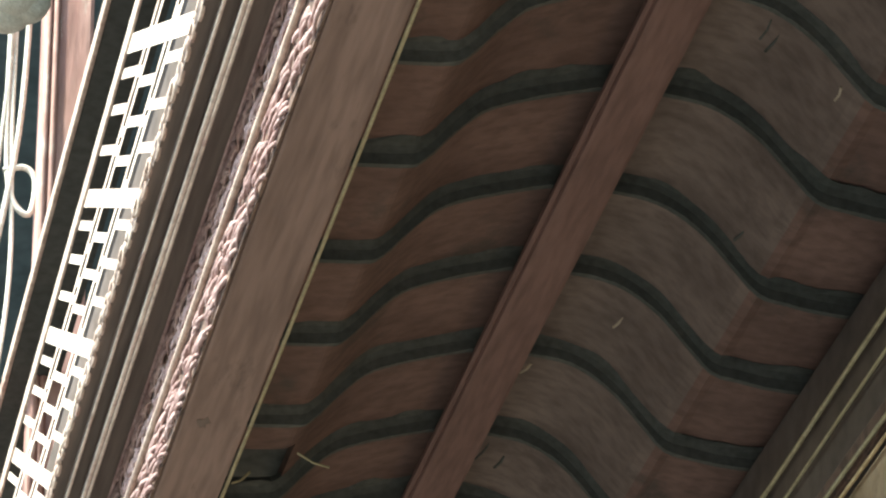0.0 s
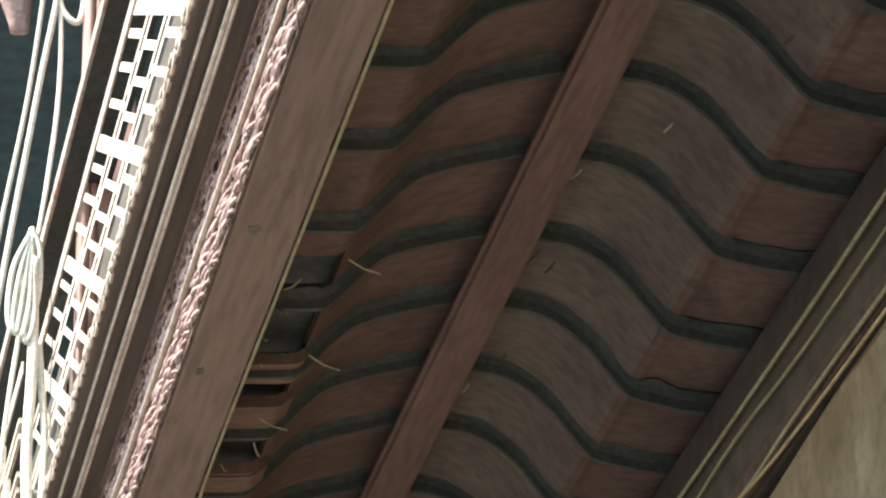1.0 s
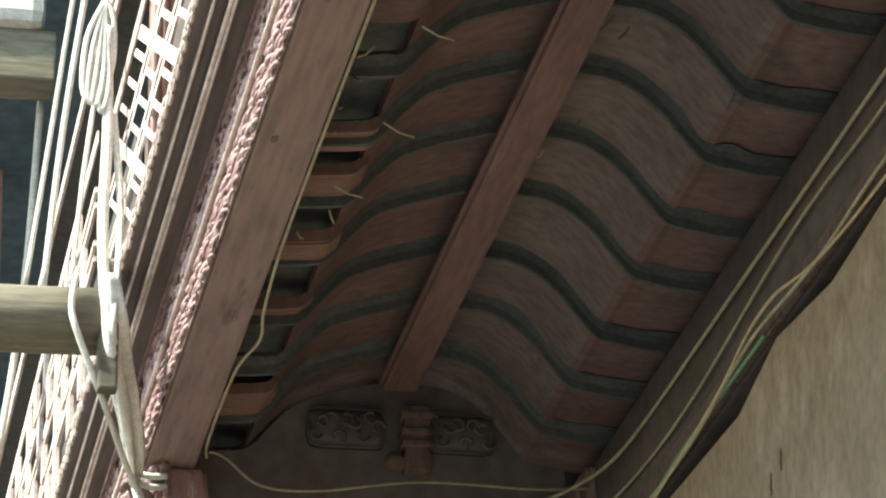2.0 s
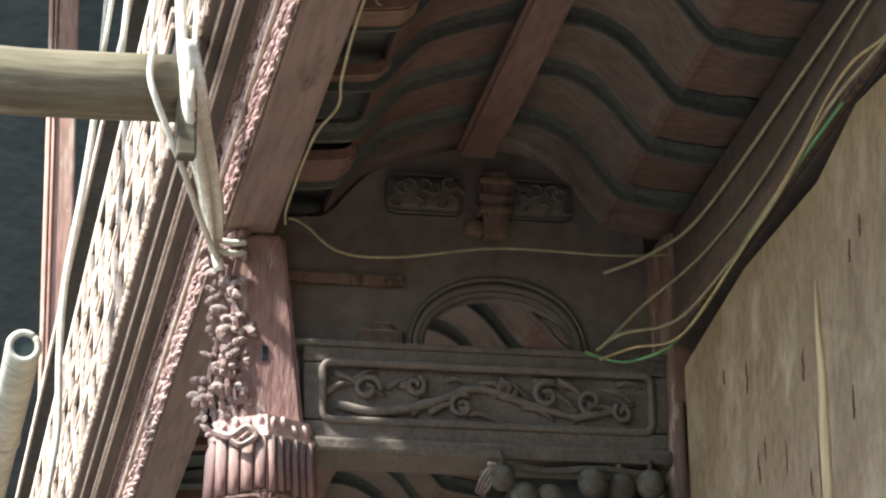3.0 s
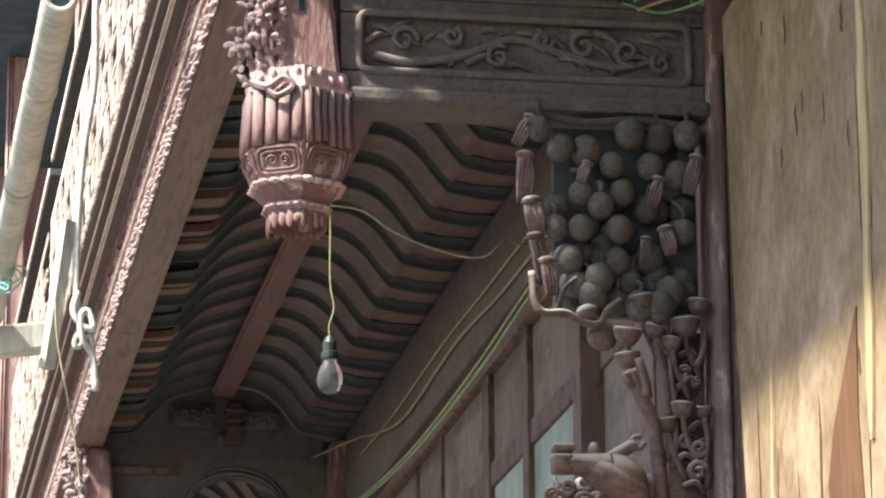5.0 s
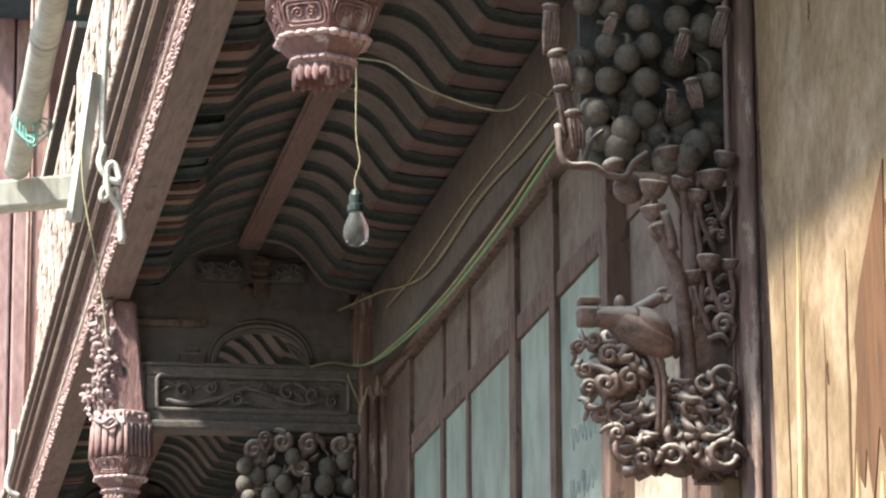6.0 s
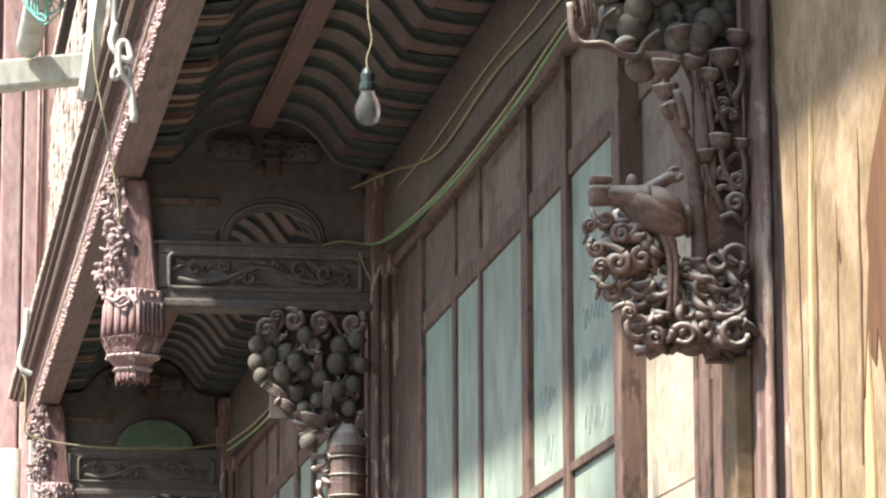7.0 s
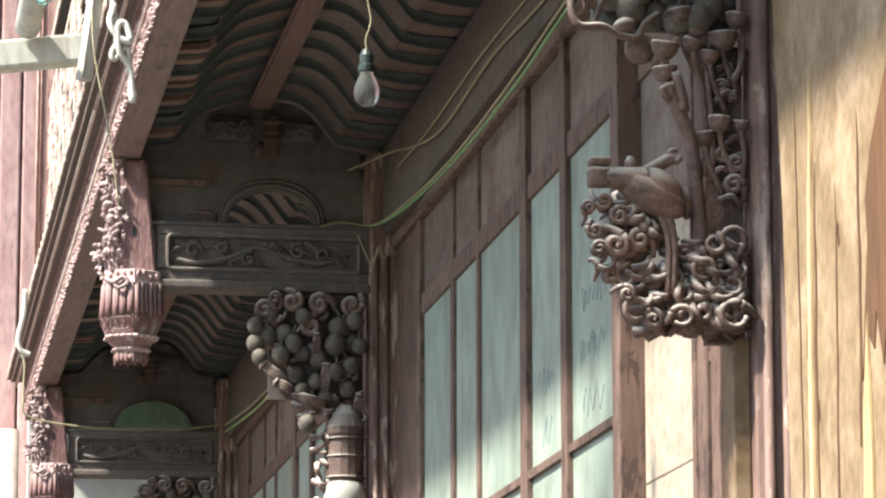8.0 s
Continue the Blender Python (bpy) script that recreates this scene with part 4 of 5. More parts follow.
        tube(bm, smooth_line([(x - dx, yy + 0.01, max(0.008, z - dz)), (x + dz * 0.5, yy - 0.008, max(0.008, z - dx * 0.4)), (x + dx, yy + 0.008, max(0.008, z + dz))], 4), rnd.uniform(0.007, 0.012), 7, 0.004)
    for k in range(46):
        a, q = rnd.random(), rnd.random()
        hi = 0.20 if a < 0.45 else 0.10 if a < 0.6 else 0.16
        left = -0.195 - 0.06 * q
        ball(bm, (left + (-0.025 - left) * a, rnd.uniform(-0.022, 0.008), 0.03 + (hi - 0.03) * q), rnd.uniform(0.018, 0.028), (1.1, 0.8, 1.0), None, 10, 7)
    part("cloud_base", bm, M_DARKCARVE, b, "flowing carved cloud bands", True)
    return b


def scroll_bracket(y):
    """Second kind: a row of scroll ends under the beam, large fruit, and a ribbed barrel below."""
    b = thing("carved_bracket", (1.485, y, 2.57), "dark carved bracket with scrolls, large fruit and a ribbed barrel", "bracket", "carved brackets")
    rnd = random.Random(23)
    # Dark board stands in for the shade between scrolls and fruit.
    part("ground_board", boxed(-0.30, -0.005, 0.022, 0.04, 0.58, 0.905), M_DARK, b, "board darkened for the deep gaps in the carving")
    for x, z, r, st, fl in ((-0.32, 0.85, 0.032, 0, 1), (-0.235, 0.875, 0.03, 2, -1), (-0.15, 0.87, 0.032, 1, 1), (-0.05, 0.87, 0.034, 3, -1), (-0.29, 0.885, 0.02, 0, 1), (-0.175, 0.80, 0.03, 2, 1)):
        bm = bmesh.new()
        volute(bm, x, -0.04 + rnd.uniform(-0.01, 0.015), z, r, st, fl, rnd)
        part("scroll", bm, M_DARKCARVE, b, "", True)
    for x, z, k in ((-0.348, 0.80, 1.05), (-0.345, 0.748, 1.15), (-0.31, 0.77, 1.2), (-0.255, 0.775, 1.25), (-0.335, 0.70, 1.0), (-0.27, 0.71, 1.1), (-0.09, 0.80, 1.2), (-0.04, 0.82, 1.1), (-0.10, 0.745, 1.3), (-0.045, 0.755, 1.2),
                    (-0.20, 0.72, 1.0), (-0.15, 0.70, 1.1), (-0.05, 0.68, 1.0), (-0.22, 0.655, 1.0), (-0.10, 0.66, 1.0), (-0.16, 0.63, 0.9), (-0.06, 0.61, 1.0), (-0.185, 0.50, 1.15), (-0.30, 0.84, 0.9), (-0.20, 0.83, 1.0), (-0.125, 0.59, 1.0), (-0.20, 0.605, 0.9), (-0.025, 0.74, 1.0), (-0.23, 0.745, 1.1)):
        c = (x, rnd.uniform(-0.055, -0.01), z)
        piece("fruit", FRUIT, b, c, (rnd.uniform(-0.4, 0.4), rnd.uniform(-0.4, 0.4), 0)).scale = (k, k, k)
        if rnd.random() < 0.4:
            fruit_stalk(b, rnd, *c)
    for x, z, k, tilt, kind in ((-0.16, 0.745, 0.8, 0.1, 1), (-0.29, 0.65, 1.0, -0.9, 0), (-0.26, 0.61, 0.9, -1.1, 2), (-0.13, 0.64, 0.9, 0.05, 0), (-0.03, 0.56, 0.8, 0.2, 2)):
        piece("leaf", LEAVES[kind], b, (x, -0.05, z), (0, tilt, rnd.uniform(-0.3, 0.3))).scale = (k, k, k)
    piece("pod", POD, b, (-0.17, -0.03, 0.575), (0, 0.25, 0)).scale = (1.9, 1.2, 1.1)
    bm = ring_body(bmesh.new(), 16, [(0.045, 0.30), (0.056, 0.33), (0.060, 0.40), (0.055, 0.46), (0.062, 0.47), (0.060, 0.49), (0.045, 0.53), (0.02, 0.56)])
    for z in (0.335, 0.40, 0.455):
        tube(bm, [(0.061 * math.cos(k * math.tau / 16), 0.061 * math.sin(k * math.tau / 16), z) for k in range(17)], 0.004, 5)
    barrel = part("barrel", bm, M_DARKCARVE, b, "banded carved barrel")
    barrel.location = (-0.064, -0.01, 0)
    bm = bmesh.new()
    for k in range(110):
        q = rnd.random()
        z = 0.05 + 0.80 * q
        x = rnd.uniform(-0.15 - 0.17 * max(0, q - 0.45) / 0.55, -0.01)
        turn, w = rnd.uniform(-1.4, 1.4), rnd.uniform(0.016, 0.03)
        dx, dz = math.cos(turn) * w, math.sin(turn) * w
        tube(bm, smooth_line([(x - dx, 0.005, z - dz), (x + dz * 0.5, -0.03, z - dx * 0.4), (min(-0.005, x + dx), 0.005, z + dz)], 4), rnd.uniform(0.008, 0.012), 7, 0.005)
    part("cloud_base", bm, M_DARKCARVE, b, "flowing carved cloud bands", True)
    part("white_cap", ring_body(bmesh.new(), 12, [(0.02, 0.20), (0.055, 0.22), (0.066, 0.27), (0.058, 0.315), (0.03, 0.33)]), M_PLASTER, b, "whitewashed lump under the barrel", True).location = (-0.066, -0.02, 0)
    part("column_board", boxed(-0.12, -0.003, 0.002, 0.03, 0.0, 0.58), M_DARKCARVE, b)
    return b


bracket(Y1)
second = scroll_bracket(Y1 + BAY)
copy_thing(second, Matrix.Translation((1.485, Y1 + 2 * BAY, 2.57)))


def post(y):
    p = thing("post", (1.55, y, 0.0), "dark red-brown grooved timber post", "post", "gallery posts")
    bm = bmesh.new()
    box(bm, -0.06, 0.06, -0.04, 0.10, 0, 3.93, 0.012)
    shaft = part("shaft", bm, M_POST, p)
    for x in (-0.038, -0.005, 0.028):
        part("reed", tube(bmesh.new(), [(x, -0.038, 0.1), (x, -0.038, 3.6)], 0.011, 8), M_POST, shaft, "", True)
    part("stripped_edge", box(bmesh.new(), -0.092, -0.061, 0.0, 0.08, 1.2, 2.575, 0.004), M_PLY, p, "pale bare wood where the paint is gone")
    return p


po = post(Y1)
for y in BAYS[1:]:
    copy_thing(po, Matrix.Translation((1.55, y, 0)))


# ---- window wall ----
def wall_bay(y0, first_bay):
    a, b = y0 + 0.11, y0 + BAY - 0.05
    w = thing("wall_plate", (XW, a, 3.65), "dusty brown wall plate under the rafters", "beam", "wall plates")
    part("timber", box(bmesh.new(), -0.05, 0.10, 0, b - a, 0.012, 0.29, 0.006), M_DARK, w)
    part("lower_fillet", box(bmesh.new(), -0.02, 0.10, 0, b - a, -0.03, 0.008, 0.004), M_FRAME, w)
    s = thing("window_screen", (XW, y0, 0), "brown timber window screen with whitewashed glass", "window screen", "window screens", "structure")
    # stiles: near side, far side, how far they stand out
    stiles = [(0.53, 0.60, 0.02), (0.67, 0.748, 0.012), (1.30, 1.38, 0.05), (2.09, 2.157, 0.012), (2.605, 2.693, 0.012), (3.35, 3.385, 0.006), (3.77, 3.822, 0.006), (4.36, 4.42, 0.012)]
    top, mid, bot = 3.33, 2.643, 1.3
    for i, (e0, e1, out) in enumerate(stiles):
        part("stile", box(bmesh.new(), -out, 0.03, e0, e1, 0.1, 3.617, 0.003), M_FRAME, s)
        if i == len(stiles) - 1:
            part("jamb", box(bmesh.new(), -0.004, 0.03, e1 + 0.001, 4.875, 0.1, 3.617, 0.003), M_FRAME, s)
            break
        n0, n1 = e1 + 0.001, stiles[i + 1][0] - 0.001
        part("frieze_panel", boxed(0.004, 0.02, n0, n1, top + 0.062, 3.615), M_PANEL, s)
        part("head_rail", box(bmesh.new(), -0.006, 0.02, n0, n1, top, top + 0.06, 0.004), M_FRAME, s)
        mz = 2.47 if i == 1 else mid
        if i == 1:
            part("joint_strip", boxed(0.003, 0.02, n0, n1, mz - 0.002, mz + 0.002), M_PANEL, s)
        else:
            part("mid_rail", boxed(-0.008, 0.02, n0, n1, mz - 0.010, mz + 0.010), M_FRAME, s)
        part("bottom_rail", box(bmesh.new(), -0.006, 0.02, n0, n1, bot - 0.05, bot, 0.004), M_FRAME, s)
        part("dado_panel", boxed(0.004, 0.02, n0, n1, 0.1, bot - 0.052), M_PANEL, s)
        pm, lb = (M_FRAME, "dark jamb board") if i == 0 else (M_CREAM, "cream painted board") if i == 1 else (M_PANE, "whitewashed pale glass pane")
        gap = 0.0022 if i == 1 else 0.011
        crown_z = 2.985 if i == 1 else top
        part("pane", boxed(0.004, 0.010, n0, n1, mz + gap, crown_z - 0.001), pm, s, lb)
        if i == 1:
            part("upper_board", boxed(0.002, 0.012, n0, n1, crown_z + 0.001, top - 0.001), M_PANEL, s, "dark brown board")
            part("cover_strip", box(bmesh.new(), -0.012, 0.001, n0 + 0.02, n0 + 0.05, 2.2, top - 0.004, 0.004), M_FRAME, s)
        part("pane", boxed(0.004, 0.010, n0, n1, bot + 0.001, mz - gap), pm, s, lb)
    if first_bay:
        for (p0, p1) in ((1.70, 2.0), (2.32, 2.52)):
            for zc, ln in ((2.97, 0.06), (2.85, 0.07), (2.73, 0.07)):
                if p0 > 2 and zc > 2.9:
                    continue
                bm = bmesh.new()
                y, pts = p0, []
                while y < p1:
                    h = random.uniform(0.15, 0.55) * ln
                    pts += [(0.0028, y, zc - h), (0.0028, y + random.uniform(0.0, 0.03), zc + h)]
                    y += random.uniform(0.03, 0.07)
                tube(bm, smooth_line(pts, 4), 0.0010, 4)
                part("ink_bars", bm, M_INK, s, "faint grey marker strokes on the glass")


for i, y in enumerate(BAYS[:2]):
    wall_bay(y, i == 0)

wp = thing("wall_plate", (1.506, Y_NEAR, 3.705), "dark brown wall plate above the plywood", "beam", "wall plates")
part("timber", box(bmesh.new(), 0, 0.10, 0, Y1 - 0.05 - Y_NEAR, 0, 0.225, 0.006), M_DARK, wp)
part("lower_fillet", box(bmesh.new(), -0.012, -0.001, 0, Y1 - 0.05 - Y_NEAR, 0.0, 0.035, 0.003), M_FRAME, wp)

# ---- plywood wall beside the first post ----
ply = thing("plywood_wall", (1.5, 2.0, 0.0), "weathered tan plywood sheet with splitting veneer beside the post", "plywood sheet")


def outline(bm, pts, x0, x1):
    """A closed y-z outline with thickness along x."""
    a = [bm.verts.new((x0, y, z)) for y, z in pts]
    b = [bm.verts.new((x1, y, z)) for y, z in pts]
    n = len(pts)
    for i in range(n):
        bm.faces.new((a[i], a[(i + 1) % n], b[(i + 1) % n], b[i]))
    bm.faces.new(a)
    bm.faces.new(b[::-1])
    return bm


part("sheet", outline(bmesh.new(), [(0, 0), (3.77, 0), (3.775, 2.2), (3.80, 2.75), (3.85, 3.2), (3.875, 3.64), (3.45, 3.67), (3.0, 3.65), (2.78, 3.69), (2.5, 3.66), (2.1, 3.685), (0, 3.70)], 0, 0.012), M_PLY, ply)
edge = random.Random(3)


def sliver(y, z0, z1, w, lift, mt, name, label):
    """A lifted splinter of veneer, pointed at its ends."""
    n = 9
    lft, rgt = [], []
    for k in range(n + 1):
        f = k / n
        h = w * min(1, 4 * (1 - f), 6 * f + 0.35) * edge.uniform(0.75, 1.1)
        yy = y + edge.uniform(-0.004, 0.004) + 0.010 * min(1, z1 - z0) * math.sin(f * 4.5 + y * 40)
        lft.append((yy - h / 2, z0 + (z1 - z0) * f))
        rgt.append((yy + h / 2, z0 + (z1 - z0) * f))
    return part(name, outline(bmesh.new(), lft + rgt[::-1], -lift, -0.0008), mt, ply, label)


sliver(3.027, 2.70, 3.50, 0.038, 0.005, M_SPLIT, "splinter", "pale freshly split strip")
sliver(3.61, 1.9, 2.95, 0.020, 0.006, M_SPLIT, "splinter", "pale freshly split strip")
sliver(3.585, 1.9, 2.80, 0.011, 0.0015, M_TORN, "crack", "dark crack")
sliver(3.06, 2.60, 3.30, 0.007, 0.0012, M_TORN, "crack", "dark crack")
sliver(3.33, 2.30, 2.83, 0.013, 0.0015, M_TORN, "crack", "dark crack")
sliver(3.29, 1.8, 2.50, 0.05, 0.005, M_SPLIT, "splinter", "pale freshly split strip")
sliver(3.325, 1.8, 2.42, 0.0070, 0.0012, M_TORN, "crack", "dark crack")
sliver(3.47, 2.05, 2.75, 0.009, 0.0012, M_TORN, "crack", "dark crack")
sliver(3.70, 2.20, 2.95, 0.007, 0.0012, M_TORN, "crack", "dark crack")
sliver(3.16, 2.0, 2.45, 0.06, 0.004, M_SPLIT, "splinter", "pale freshly split strip")
torn = [(3.10, 2.92), (3.165, 2.85), (3.245, 2.76), (3.285, 2.68), (3.275, 2.61), (3.30, 2.50), (3.32, 2.40), (3.285, 2.47), (3.25, 2.44), (3.235, 2.50), (3.20, 2.41), (3.16, 2.52), (3.12, 2.45), (3.09, 2.6), (3.11, 2.75)]
part("torn_patch", outline(bmesh.new(), torn, -0.0025, -0.0005), M_TORN, ply, "torn brown inner ply")
for k in range(22):
    z = 2.25 + edge.uniform(0, 1.3)
    sliver(edge.uniform(2.7, 3.76), z, z + edge.uniform(0.025, 0.07), edge.uniform(0.006, 0.014), 0.001, M_TORN, "nick", "short brown nick in the veneer")

# ---- bulb ----
bl = thing("light_bulb", (0.952, 7.0, 3.19), "clear unlit bulb in a black holder on a thin cable", "light bulb")
bm = bmesh.new()
ring_body(bm, 20, [(0.004, 0.0), (0.014, 0.003), (0.0225, 0.012), (0.026, 0.026), (0.0255, 0.038), (0.020, 0.054), (0.0145, 0.064), (0.0135, 0.072)])
part("globe", bm, M_BULB, bl, "clear glass globe", True)
part("holder", ring_body(bmesh.new(), 14, [(0.016, 0.070), (0.0175, 0.074), (0.0175, 0.085), (0.014, 0.088), (0.015, 0.105), (0.009, 0.118)]), M_BAKELITE, bl, "black bakelite holder")
part("cable", tube(bmesh.new(), smooth_line([(0, 0, 0.115), (-0.002, 0, 0.14), (0.008, 0, 0.18), (0.0, 0, 0.24), (0.0, 0, 0.40), (-0.012, 0, 0.60), (-0.012, 0, 0.85)], 5), 0.0016, 5), M_CABLE, bl)

# ---- cables ----
def cable(pts, r=0.0034, mt=None, label="old pale electric cable running along the gallery", name="cable"):
    c = new(name, mesh_of(name, tube(bmesh.new(), smooth_line(pts, 8), r * 0.75, 6), mt or M_CABLE, True))
    return tagged(c, label, "cable", "cables")


cable([(1.50, 2.0, 3.80), (1.497, 3.4, 3.847), (1.497, 4.2, 3.845), (1.497, 5.0, 3.850), (1.497, 5.69, 3.862), (1.45, 5.9, 3.86), (1.38, 5.97, 3.845)], 0.0045)
cable([(1.50, 2.0, 3.77), (1.497, 3.4, 3.80), (1.497, 4.2, 3.80), (1.497, 4.64, 3.812), (1.497, 5.28, 3.775), (1.497, 5.7, 3.79), (1.44, 5.93, 3.77), (1.37, 5.97, 3.70)], 0.0035)
cable([(1.487, 2.0, 3.68), (1.487, 4.0, 3.71), (1.485, 4.5, 3.70), (1.48, 4.85, 3.712), (1.485, 5.2, 3.69), (1.487, 5.5, 3.695), (1.47, 5.8, 3.70), (1.40, 5.93, 3.715), (1.36, 5.96, 3.692)], 0.004)
cable([(1.487, 2.0, 3.69), (1.487, 4.2, 3.685), (1.478, 4.75, 3.73), (1.48, 5.05, 3.70), (1.487, 5.5, 3.685), (1.475, 5.8, 3.67), (1.42, 5.93, 3.69), (1.365, 5.96, 3.675)], 0.0035, M_SPLIT, "yellow electric cable running along the wall plate")
cable([(1.487, 4.8, 3.70), (1.487, 5.3, 3.70), (1.487, 5.62, 3.68), (1.475, 5.85, 3.674), (1.43, 5.93, 3.668), (1.39, 5.955, 3.672), (1.34, 5.965, 3.69)], 0.004, M_GREEN, "green electric cable looped at the post")
cable([(0.779, 2.0, 3.884), (0.779, 3.0, 3.886), (0.779, 4.0, 3.883), (0.779, 4.9, 3.885), (0.785, 5.2, 3.872), (0.80, 5.35, 3.88), (0.781, 5.5, 3.884), (0.778, 5.8, 3.88), (0.79, 5.92, 3.89), (0.80, 5.955, 3.914), (0.83, 5.96, 3.905), (0.893, 5.963, 3.858), (0.996, 5.963, 3.853), (1.183, 5.963, 3.88), (1.392, 5.963, 3.878), (1.497, 5.95, 3.88)], 0.0036)
cable([(0.952, 7.0, 3.585), (1.02, 7.0, 3.575), (1.09, 7.0, 3.53), (1.20, 7.0, 3.492), (1.27, 7.0, 3.488), (1.32, 7.02, 3.53), (1.38, 7.1, 3.545), (1.525, 7.4, 3.66)], 0.003)
for dz, mt, lb in ((0.0, M_GREEN, "green electric cable sagging along the wall plate"), (0.022, M_CABLE, "old pale electric cable running along the gallery")):
    cable([(1.525, 7.0, 3.64 + dz), (1.523, 7.92, 3.614 + dz), (1.522, 8.52, 3.592 + dz), (1.522, 9.45, 3.598 + 0.6 * dz), (1.515, 10.29, 3.635 + 0.5 * dz), (1.50, 10.86, 3.69), (1.40, 10.88, 3.70), (1.33, 10.9, 3.685)], 0.0055, mt, lb)
cable([(1.525, 7.0, 3.70), (1.523, 8.1, 3.712), (1.522, 8.8, 3.743), (1.522, 9.64, 3.732), (1.52, 10.2, 3.80), (1.515, 10.52, 3.855), (1.42, 10.85, 3.86)], 0.005)
cable([(1.525, 7.2, 3.76), (1.524, 8.3, 3.775), (1.524, 9.0, 3.79), (1.524, 9.9, 3.785), (1.522, 10.5, 3.80)], 0.0035)
cable([(1.50, 10.75, 3.60), (1.49, 10.82, 3.56), (1.47, 10.84, 3.60), (1.45, 10.86, 3.66)], 0.004)
cable([(0.60, 15.6, 3.98), (0.617, 15.6, 3.94), (0.615, 15.6, 3.80), (0.64, 15.6, 3.71), (0.90, 15.62, 3.67), (1.20, 15.7, 3.68), (1.34, 15.75, 3.69), (1.51, 15.8, 3.72)], 0.007)
for dz, mt in ((0, M_GREEN), (0.03, M_CABLE)):
    cable([(1.525, 12.0, 3.62 + dz), (1.52, 13.0, 3.60 + dz), (1.52, 14.4, 3.61 + dz), (1.50, 15.6, 3.66 + dz)], 0.006, mt)
    cable([(1.36, 10.98, 3.40 + dz), (1.30, 11.4, 3.36 + dz), (1.36, 12.0, 3.46 + dz), (1.525, 12.6, 3.60)], 0.005, M_CABLE)

# ---- upper posts, far wing, roofs ----
def upper_post(y):
    u = thing("upper_post", (0.686, y, 4.11), "pale red upper storey post", "post", "upper posts")
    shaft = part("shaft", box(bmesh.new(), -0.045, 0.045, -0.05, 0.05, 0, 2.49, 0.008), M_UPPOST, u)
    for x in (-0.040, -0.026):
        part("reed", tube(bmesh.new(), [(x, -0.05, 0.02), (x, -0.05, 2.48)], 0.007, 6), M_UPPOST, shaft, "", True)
    return u


up = upper_post(Y1 - 0.42)
for y in BAYS[1:]:
    copy_thing(up, Matrix.Translation((0.686, y - 0.42, 4.11)))

YW = 17.21
tagged(part("wall_wing", boxed(-9, 1.7, YW + 0.1, YW + 0.35, -0.15, 7.4), M_WING), "pinkish red boarded wing across the end of the courtyard", "wall", kind="structure")
# Wall set back between added slabs so the background stays dark.
tagged(part("wall_wing_upper", boxed(-9, 3.0, YW + 3.6, YW + 3.8, 7.4, 12.2), M_HAZEBLUE), "dark back wall set deep between added slabs above the wing", "wall", kind="structure")
for n, (y0, z0, z1) in enumerate(((YW + 0.1, 7.4, 7.55), (YW - 0.9, 9.7, 9.9), (YW - 1.6, 12.2, 12.4))):
    tagged(part("roof_wing", boxed(-9, 3.0, y0, YW + 3.6, z0, z1), M_TILE), "slab added over the end wing to shade its back wall", "roof", kind="structure")
pipe = tagged(part("white_pipe", tube(bmesh.new(), [(0.60, 16.9, -0.15), (0.60, 16.9, 3.82)], 0.05, 14), M_LATTICE, None, "", True), "white downpipe standing before the end wing", "pipe")
# Eave set low to keep sun off the upper back wall.
tagged(part("roof_house", outline(bmesh.new(), [(Y_NEAR, 6.6), (Y_NEAR, 6.8), (YW - 0.05, 6.8), (YW - 0.05, 6.6)], 0.3, 3.0), M_HAZEBLUE), "low eave added to shade the upper storey, tinted haze blue", "roof", kind="structure")
for x in (0.70, 0.59, 0.44, -0.9, -2.4, -4.0):
    wp = thing("wing_post", (x, YW, 0), "pinkish red wooden wing post", "post", "wing posts")
    part("shaft", box(bmesh.new(), -0.05, 0.05, 0, 0.098, 0, 7.4, 0.01), M_WING, wp)
for x0, x1 in ((0.495, 0.535), (-0.85, 0.385), (-2.35, -0.95)):
    w = thing("wing_window", (x0, YW, 4.2), "red lattice window in the end wing", "window", "wing windows", "structure")
    n = x1 - x0
    part("frame", box(bmesh.new(), 0, n, 0.04, 0.099, 1.3, 1.36, 0.005), M_WING, w)
    part("sill", box(bmesh.new(), 0, n, 0.0, 0.099, -0.10, -0.02, 0.006), M_LATTICE, w, "pale worn sill")
    part("backing", boxed(0.0, n, 0.085, 0.095, 0.0, 1.3), M_DARK, w)
    k = 0
    while k * 0.065 < n:
        part("bar", boxed(k * 0.065, k * 0.065 + 0.016, 0.05, 0.084, 0, 1.3), M_WING, w)
        k += 1
    for j in range(1, 14):
        part("bar", boxed(0, n, 0.055, 0.08, j * 0.095, j * 0.095 + 0.014), M_WING, w)

